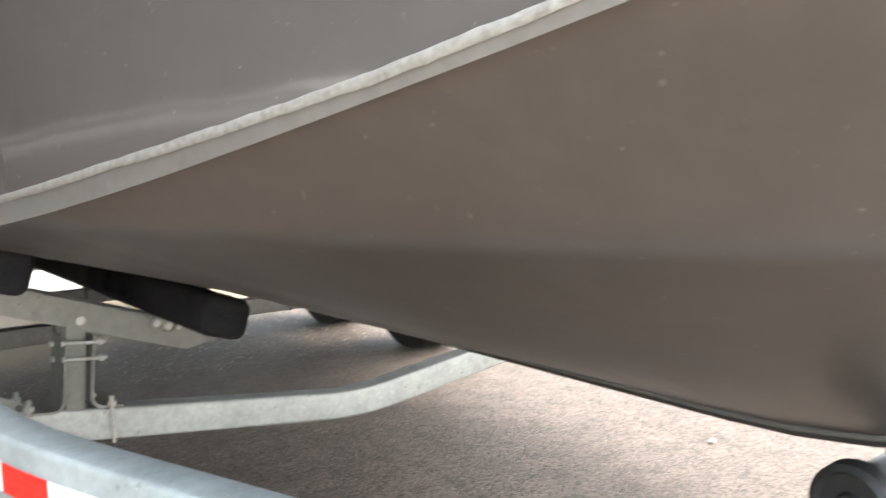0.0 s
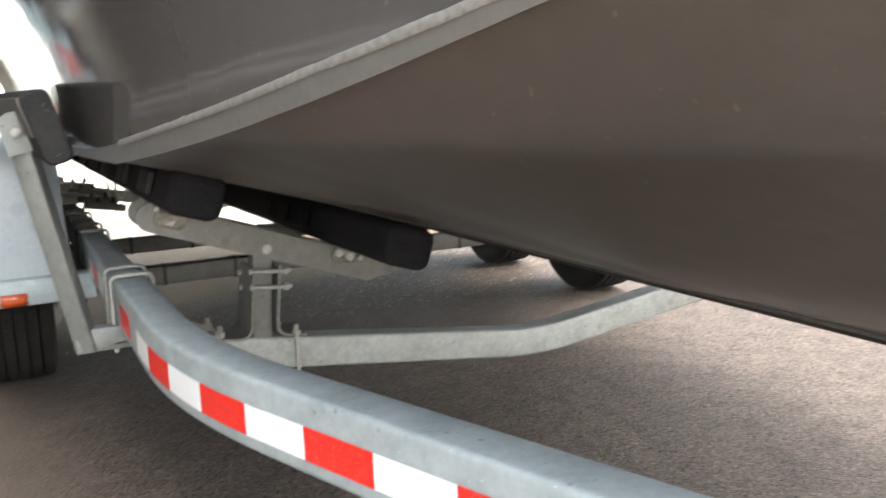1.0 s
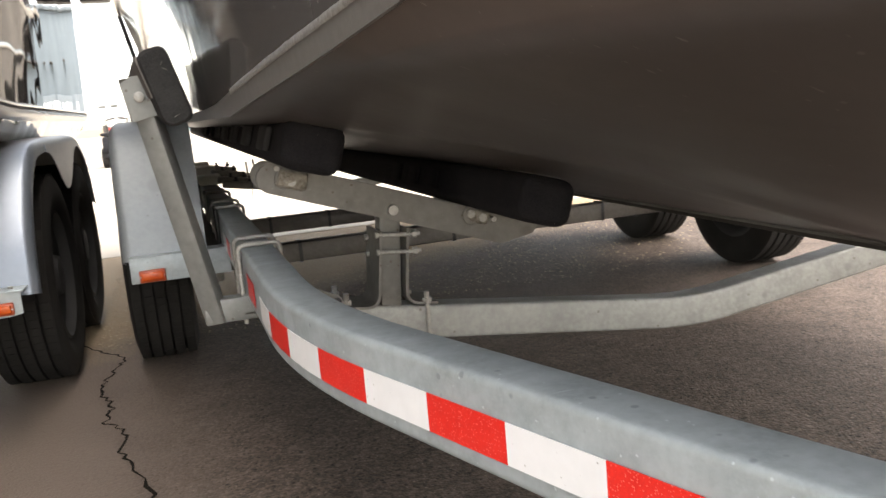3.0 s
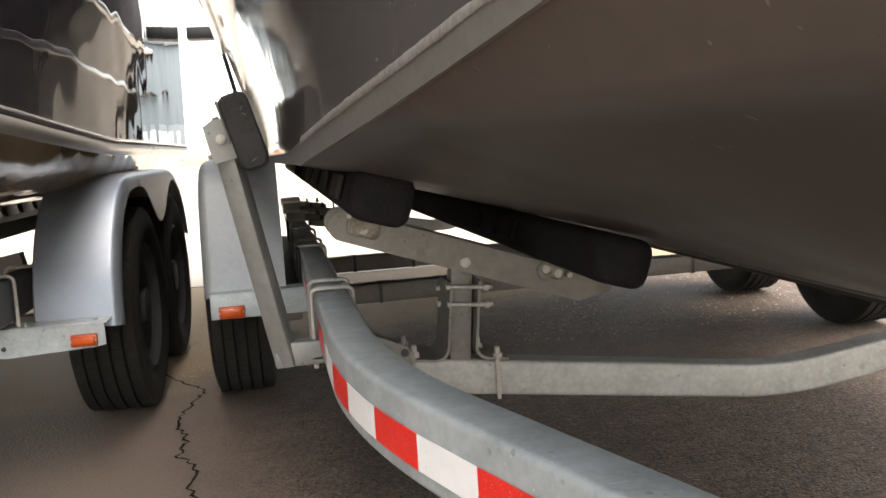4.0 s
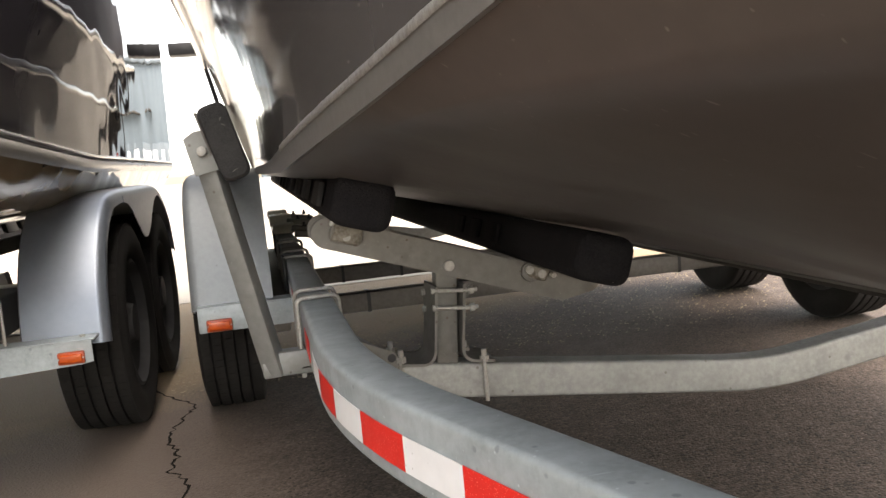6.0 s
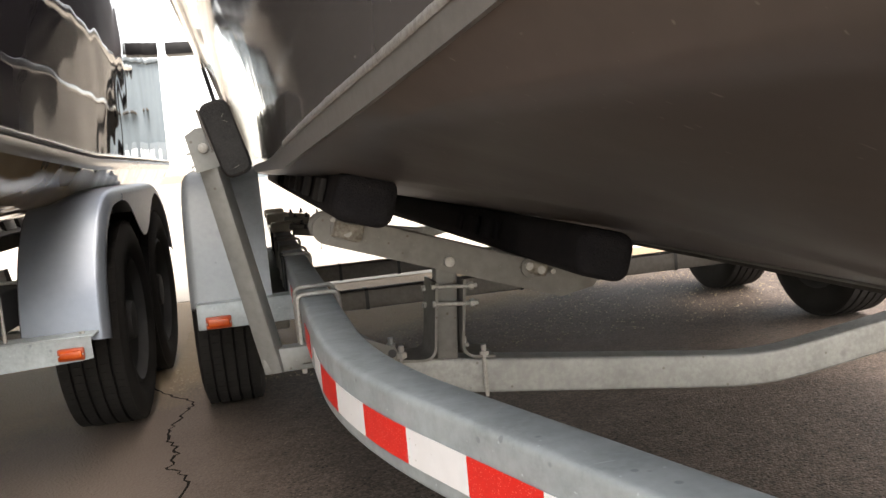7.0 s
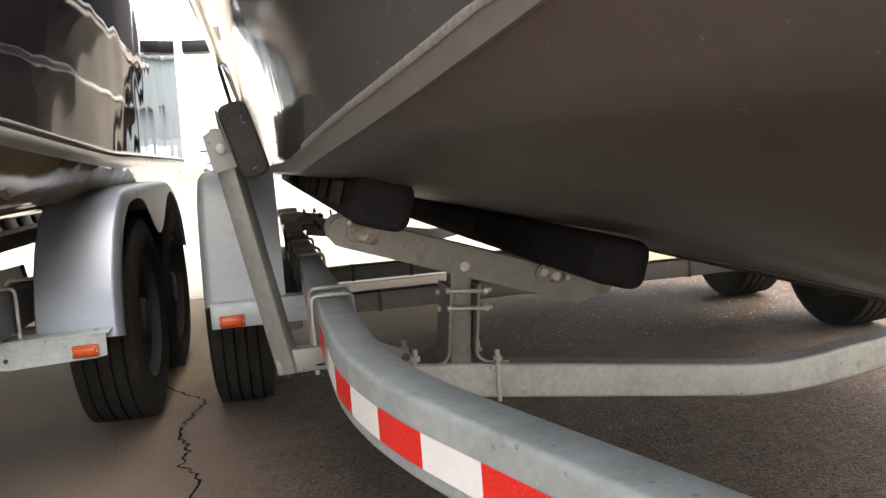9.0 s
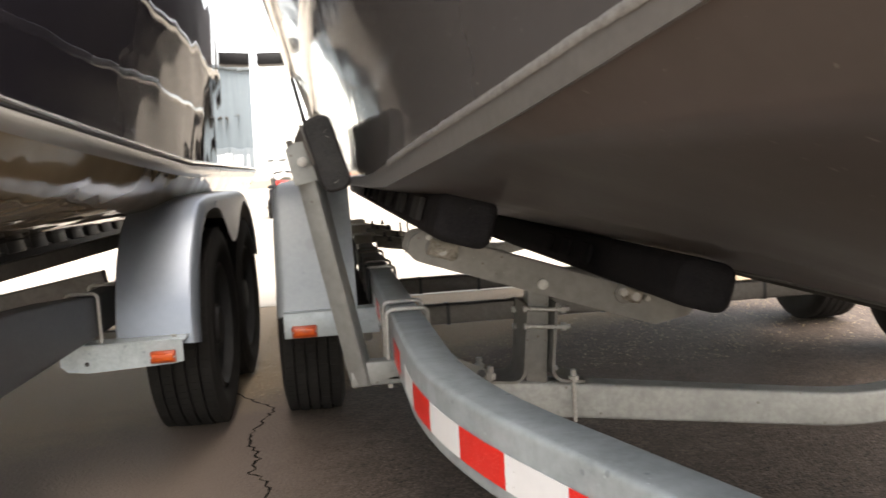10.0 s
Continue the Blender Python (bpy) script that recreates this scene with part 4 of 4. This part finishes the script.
for s in (1, -1):
    fender_shell(neighbour, NX + s * (-0.232 - NX), NX + s * (-0.475 - NX), LINE2, SILVER, 0.015, "polished silver tandem fender")
    # the skirt dips between the two wheels
    skirt = bmesh.new()
    fx = NX + s * (-0.2335 - NX)
    edge = [(3.55 + 0.04 * k, 0.802 - 0.155 * (0.5 + 0.5 * math.cos(math.pi * (k - 11) / 11)) ** 1.25) for k in range(23)]
    a = [skirt.verts.new((fx, y, z)) for y, z in edge]
    b = [skirt.verts.new((fx, y, 0.826)) for y, z in edge]
    for k in range(len(edge) - 1):
        skirt.faces.new((a[k], a[k + 1], b[k + 1], b[k]))
    ob = part("fender_skirt", skirt, SILVER, neighbour)
    plate(ob, 0.003)
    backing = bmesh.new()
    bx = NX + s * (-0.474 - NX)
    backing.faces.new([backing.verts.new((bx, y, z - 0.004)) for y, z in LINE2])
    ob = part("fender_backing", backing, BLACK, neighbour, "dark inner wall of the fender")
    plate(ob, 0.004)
    # the frame rail grows deeper towards the bow
    beam = bmesh.new()
    loops = []
    for y, top in ((6.6, 0.572), (3.25, 0.572), (3.0, 0.577), (2.65, 0.607), (2.2, 0.632), (1.9, 0.645)):
        ring = rounded([(-0.0375, 0.456), (0.0375, 0.456), (0.0375, top), (-0.0375, top)], 0.008, 3)
        loops.append([beam.verts.new((NX + s * (-0.555 - NX) + p[0], y, p[1])) for p in ring])
    for a, b in zip(loops, loops[1:]):
        for k in range(len(a)):
            beam.faces.new((a[k], a[(k + 1) % len(a)], b[(k + 1) % len(a)], b[k]))
    beam.faces.new(loops[0])
    beam.faces.new(loops[-1][::-1])
    part("side_rail", beam, PAINTED, neighbour, "dark painted frame rail")
part("fender_bracket", box((0.36, 0.09, 0.006), (-0.44, 2.99, 0.436), None, 0.002), GALV, neighbour)
face = bmesh.new()
ring = [(-0.268, 0.433), (-0.268, 0.372), (-0.30, 0.366), (-0.54, 0.355), (-0.60, 0.362), (-0.62, 0.380), (-0.62, 0.433)]
fr = [face.verts.new((x, 2.945, z)) for x, z in ring]
bk = [face.verts.new((x, 2.950, z)) for x, z in ring]
face.faces.new(fr)
face.faces.new(bk[::-1])
for k in range(len(ring)):
    face.faces.new((fr[k], fr[(k + 1) % len(ring)], bk[(k + 1) % len(ring)], bk[k]))
part("fender_bracket", face, GALV, neighbour, "galvanised step bracket with a clipped end")
part("hole", cyl((-0.545, 2.9445, 0.383), (-0.545, 2.9435, 0.383), 0.007, 12), BLACK, neighbour)
part("bolt", hexnut((-0.30, 2.99, 0.439), (0, 0, 1), 0.008, 0.006), ZINC, neighbour)
build_marker(neighbour, -0.362, -0.288, 2.936, 0.372, 0.408)
for y in (2.98, 3.22):
    part("u_bolt", rod(bend([(-0.508, y, 0.40), (-0.508, y, 0.586), (-0.602, y, 0.586), (-0.602, y, 0.40)], 0.02, 5), 0.0058), ZINC, neighbour)
pts = bend([(NX - 0.95, 3.42, 0.58), (NX - 0.5, 3.42, 0.50), (NX, 3.42, 0.45), (NX + 0.5, 3.42, 0.50), (NX + 0.95, 3.42, 0.58)], 0.3, 6)
part("cross_member", sweep(rounded([(-0.025, -0.035), (0.025, -0.035), (0.025, 0.035), (-0.025, 0.035)], 0.008, 3), pts), DARK_STEEL, neighbour)
for s in (1, -1):
    for x, z in ((-0.83, 0.745), (-1.12, 0.665)):
        turn = Matrix.Rotation(radians(s * -15), 3, "Y")
        gx = NX + s * (x - NX)
        part("bunk", box((0.10, 5.0, 0.05), (gx, 4.3, z + 0.02), turn, 0.01), CARPET, neighbour, "black carpeted bunk plank")
        part("bunk", box((0.05, 5.0, 0.04), (gx, 4.3, z - 0.055), turn, 0.006), BLACK, neighbour)
        for k in range(23):
            part("bunk_block", box((0.05, 0.15, 0.05), (gx, 1.95 + 0.21 * k, z - 0.018), turn, 0.004), BLACK, neighbour)
    part("rocker_arm", bar((NX + s * (-0.80 - NX), 2.95, 0.66), (NX + s * (-0.60 - NX), 3.9, 0.70), 0.03, 0.05, 0.006), DARK_STEEL, neighbour)
# the whole trailer stands a little askew
pivot = Vector((-0.27, 3.4, 0))
neighbour.matrix_world = Matrix.Translation(pivot) @ Matrix.Rotation(radians(-1.6), 4, "Z") @ Matrix.Translation(-pivot)


def build_neighbour_boat():
    boat = thing("boat", "glossy black boat with a pale boot stripe on the next trailer", "boat", at=(NX, 4.0, 0.6))
    off = Vector((NX, 4.0, 0.6))
    ys = [-0.2 + 0.187 * k for k in range(36)]

    def half(y):
        u, v = max(0, 4.2 - y), max(0.0, min(1.0, (1.9 - y) / 2.1))
        return (1.25 - 0.015 * u * u - 0.0003 * u ** 4) * (1 - v * v)

    for s in (1, -1):
        sets = {"hull_bottom": [], "boot_stripe": [], "hull_side": []}
        for y in ys:
            b, u = max(half(y), 0.03), max(0, 3.5 - y)
            z = 0.965 + 0.036 * u + 0.012 * u * u
            keel = 0.62 + 0.015 * u * u
            turn_in = [(b + 0.004, z - 0.050), (b - 0.008, z - 0.075), (b - 0.026, z - 0.105), (b - 0.052, z - 0.133), (b - 0.10, z - 0.160)]
            sets["hull_bottom"].append([(NX + s * x, y, zz) for x, zz in turn_in] + [(NX + s * (b - 0.10) * t, y, keel + (z - 0.160 - keel) * t) for t in (0.75, 0.5, 0.25, 0)])
            sets["boot_stripe"].append([(NX + s * (b + 0.004 + 0.008 * k / 6 + 0.012 * math.sin(math.pi * k / 6)), y, z - 0.050 + 0.050 * k / 6) for k in range(7)])
            top = 2.25 + 0.02 * u + 0.01 * u * u
            sets["hull_side"].append([(NX + s * (b + 0.012 + 0.03 * t * (1 + 0.5 * u) * min(1.0, b / 0.5)), y, z + (top - z) * t) for t in (0, 0.2, 0.4, 0.6, 0.8, 1)])
        for name, mat, lab in (("hull_bottom", CREAM, "mirror-glossy bottom with the beige ground reflection in its colour"), ("boot_stripe", PEARL, "pale boot stripe"), ("hull_side", NAVY, "mirror-glossy black topside")):
            bm = bmesh.new()
            v = [[bm.verts.new(Vector(p) - off) for p in row] for row in sets[name]]
            for a, b2 in zip(v, v[1:]):
                for k in range(len(a) - 1):
                    bm.faces.new((a[k], a[k + 1], b2[k + 1], b2[k]))
            if name == "boot_stripe":
                part("trim_line", rod([Vector(row[-1]) - off + Vector((s * 0.003, 0, 0.004)) for row in sets[name]], 0.006), ALLOY, boat, "thin bright trim line")
                part("trim_line", rod([Vector(row[-1]) - off + Vector((s * 0.004, 0, -0.007)) for row in sets[name]], 0.004), BLACK, boat)
            ob = part(name, bm, mat, boat, lab, 40)
            plate(ob, 0.004)
    y = ys[-1]
    t = bmesh.new()
    t.faces.new([t.verts.new(Vector(p) - off) for p in ((NX - 1.288, y, 2.25), (NX + 1.288, y, 2.25), (NX + 1.255, y, 0.95), (NX + 1.15, y, 0.806), (NX, y, 0.62), (NX - 1.15, y, 0.806), (NX - 1.255, y, 0.95))])
    part("transom", t, NAVY, boat)
    d = bmesh.new()
    rows = []
    for yy in ys:
        b, u = max(half(yy), 0.03), max(0, 3.5 - yy)
        w, top = b + 0.012 + 0.03 * (1 + 0.5 * u) * min(1.0, b / 0.5), 2.25 + 0.02 * u + 0.01 * u * u
        rows.append((d.verts.new(Vector((NX - w, yy, top)) - off), d.verts.new(Vector((NX, yy, top + 0.06)) - off), d.verts.new(Vector((NX + w, yy, top)) - off)))
    for a, b in zip(rows, rows[1:]):
        d.faces.new((a[0], a[1], b[1], b[0]))
        d.faces.new((a[1], a[2], b[2], b[1]))
    part("deck", d, NAVY, boat)


build_neighbour_boat()

# a pale stone on the asphalt
peb = bmesh.new()
bmesh.ops.create_icosphere(peb, subdivisions=2, radius=1.0)
for v in peb.verts:
    v.co = Vector((v.co.x * 0.013, v.co.y * 0.010, v.co.z * 0.007)) * (1 + 0.2 * noise.noise(v.co * 2))
stone = mesh_object("stone", peb, STONE, 60)
stone.location = (2.515, 1.776, 0.008)
tagged(stone, "small pale stone lying on the asphalt", "stone")


def build_gravel():
    rnd = random.Random(11)
    verts, faces = [], []
    for _ in range(13000):
        x, y = -0.2 + 4.4 * rnd.random() ** 1.4, 7.0 - 3.1 * rnd.random() ** 1.2
        r = 0.0018 + 0.0062 * rnd.random() ** 2
        k = len(verts)
        for a, b, c in ((1, 0, 0), (-0.5, 0.87, 0), (-0.5, -0.87, 0), (0, 0, 0.8)):
            verts.append((x + r * a * rnd.uniform(0.7, 1.3), y + r * b * rnd.uniform(0.7, 1.3), r * c * rnd.uniform(0.5, 1.0) + 0.0004))
        faces += [(k, k + 1, k + 3), (k + 1, k + 2, k + 3), (k + 2, k, k + 3)]
    me = bpy.data.meshes.new("gravel")
    me.from_pydata(verts, [], faces)
    me.materials.append(GRAVEL)
    tagged(new("gravel", me), "loose beige grit scattered over the asphalt", "gravel", kind="stuff")


build_gravel()


# ---- far yard behind the sterns ----
def build_cart():
    cart = thing("utility_cart", "dark grey utility cart with a red light bar, seen from behind", "vehicle", at=(-0.78, 20.4, 0))
    part("body", box((0.86, 1.5, 0.34), (0, 0.75, 0.50), None, 0.05), CART, cart)
    part("tailgate", box((0.78, 0.04, 0.16), (0, -0.02, 0.47), None, 0.02), CART, cart)
    part("cargo_rim", box((0.92, 1.3, 0.07), (0, 0.7, 0.72), None, 0.025), CART, cart)
    part("light_bar", box((0.36, 0.04, 0.10), (0, -0.03, 0.80), None, 0.02), RED, cart, "red tail light bar")
    part("plate", box((0.5, 0.012, 0.08), (0.02, -0.045, 0.45), None, 0.004), WHITE, cart, "white plate")
    part("bumper", box((0.7, 0.08, 0.10), (0, -0.02, 0.26), None, 0.03), CART, cart)
    for s in (1, -1):
        for y in (0.25, 1.25):
            w = lathe([(-0.09, 0.09), (-0.10, 0.17), (-0.08, 0.22), (0.08, 0.22), (0.10, 0.17), (0.09, 0.09)], (s * 0.40, y, 0.22), "x", 24)
            part("wheel", w, RUBBER, cart)
        part("handle_bar", rod([(s * 0.30, 0.9, 0.72), (s * 0.32, 1.0, 1.02), (s * 0.05, 1.05, 1.06)], 0.02), CART, cart)


    cart.scale = (0.72, 1.0, 1.0)


build_cart()


def build_hall():
    """A long pale shed closing the yard far behind the sterns."""
    hall = thing("shed", "long pale blue-grey sheet metal shed far behind the yard", "building", at=(22.0, 84.0, 0))
    part("wall", box((42.0, 12.0, 10.0), (0, 0, 5.0), None, 0.05), SHED, hall)
    part("roof", box((42.8, 12.8, 0.35), (0, 0, 10.175), None, 0.1), SHED_GATE, hall, "pale flat roof edge")
    part("canopy", box((3.2, 1.0, 0.16), (-12.5, -6.5, 6.0), None, 0.04), DARK_STEEL, hall, "short dark canopy on the wall")
    for x in (-16.0, -9.0, -2.0, 5.0, 12.0):
        gate = part("gate", box((4.2, 0.16, 3.4), (x, -6.08, 1.7), None, 0.03), SHED_GATE, hall, "white roll-up gate")
        part("gate_handle", box((0.3, 0.08, 0.08), (x, -6.19, 1.0), None, 0.02), BLACK, gate)


def build_van(x, y, turn, paint, label, tall):
    van = thing("box_van", label, "van", at=(x, y, 0))
    belt = 0.55 * tall
    part("body", box((4.4, 1.75, belt - 0.28), (0, 0, 0.28 + (belt - 0.28) / 2), None, 0.12, segments=3), PAINTED, van, "dark lower body")
    cabin = bmesh.new()
    low = [(-1.9, -0.80, belt - 0.02), (1.3, -0.80, belt - 0.02), (1.3, 0.80, belt - 0.02), (-1.9, 0.80, belt - 0.02)]
    top = [(-1.6, -0.66, tall), (0.5, -0.66, tall), (0.5, 0.66, tall), (-1.6, 0.66, tall)]
    a, b = [cabin.verts.new(p) for p in low], [cabin.verts.new(p) for p in top]
    cabin.faces.new(a[::-1])
    cabin.faces.new(b)
    for k in range(4):
        cabin.faces.new((a[k], a[(k + 1) % 4], b[(k + 1) % 4], b[k]))
    part("cabin", cabin, paint, van)
    for side in (-1, 1):
        for k in (-1.15, -0.1):
            part("window", box((0.86, 0.02, 0.5 * (tall - belt)), (k, side * 0.745, (tall + belt) / 2), Matrix.Rotation(radians(side * 10), 3, "X"), 0.006), BLACK, van, "dark side window")
        for k in (-1.35, 1.4):
            wheel = lathe([(-0.1, 0.16), (-0.11, 0.28), (-0.08, 0.32), (0.08, 0.32), (0.11, 0.28), (0.1, 0.16)], (k, side * 0.80, 0.32), "y", 20)
            part("wheel", wheel, RUBBER, van)
    van.rotation_euler.z = radians(turn)
    return van


build_hall()
build_van(6.2, 66.0, 86.0, ALLOY, "white box van parked before the pale shed", 2.5)
build_van(10.2, 66.0, 88.0, CAR_RED, "dark red box van parked before the pale shed", 2.5)


def build_far_boat():
    boat = thing("boat", "pale small boat parked far off in the yard", "boat", at=(-1.15, 26.0, 0))
    bm = bmesh.new()
    rings = []
    for y, w, z in ((0.0, 0.55, 0.95), (1.5, 0.58, 0.95), (3.0, 0.5, 1.0), (4.0, 0.3, 1.1), (4.6, 0.05, 1.25)):
        rings.append([bm.verts.new(p) for p in ((-w, y, 1.6), (-w * 0.92, y, z + 0.2), (0, y, z - 0.1), (w * 0.92, y, z + 0.2), (w, y, 1.6))])
    for a, b in zip(rings, rings[1:]):
        for k in range(5):
            bm.faces.new((a[k], a[(k + 1) % 5], b[(k + 1) % 5], b[k]))
    bm.faces.new(rings[0])
    bm.faces.new(rings[-1][::-1])
    part("hull", bm, ALLOY, boat, "pale hull")
    for x in (-0.16, 0.16):
        part("window", box((0.18, 0.02, 0.05), (x, -0.01, 1.42), None, 0.006), BLACK, boat, "small dark window")
    for y in (0.6, 3.0):
        part("stand", box((0.5, 0.12, 0.93), (0, y, 0.465), None, 0.02), DARK_STEEL, boat, "dark boat stand")


build_far_boat()


def build_pole(x, y, tall):
    pole = thing("yard_pole", "slim grey steel pole standing in the yard", "pole", group="yard poles", at=(x, y, 0))
    part("shaft", cyl((0, 0, 0), (0, 0, tall), 0.022, 10, 0.016), DARK_STEEL, pole)
    part("base_plate", box((0.2, 0.2, 0.02), (0, 0, 0.011), None, 0.004), GALV, pole)


build_pole(-0.11, 21.5, 2.6)
build_pole(-0.46, 21.5, 2.1)
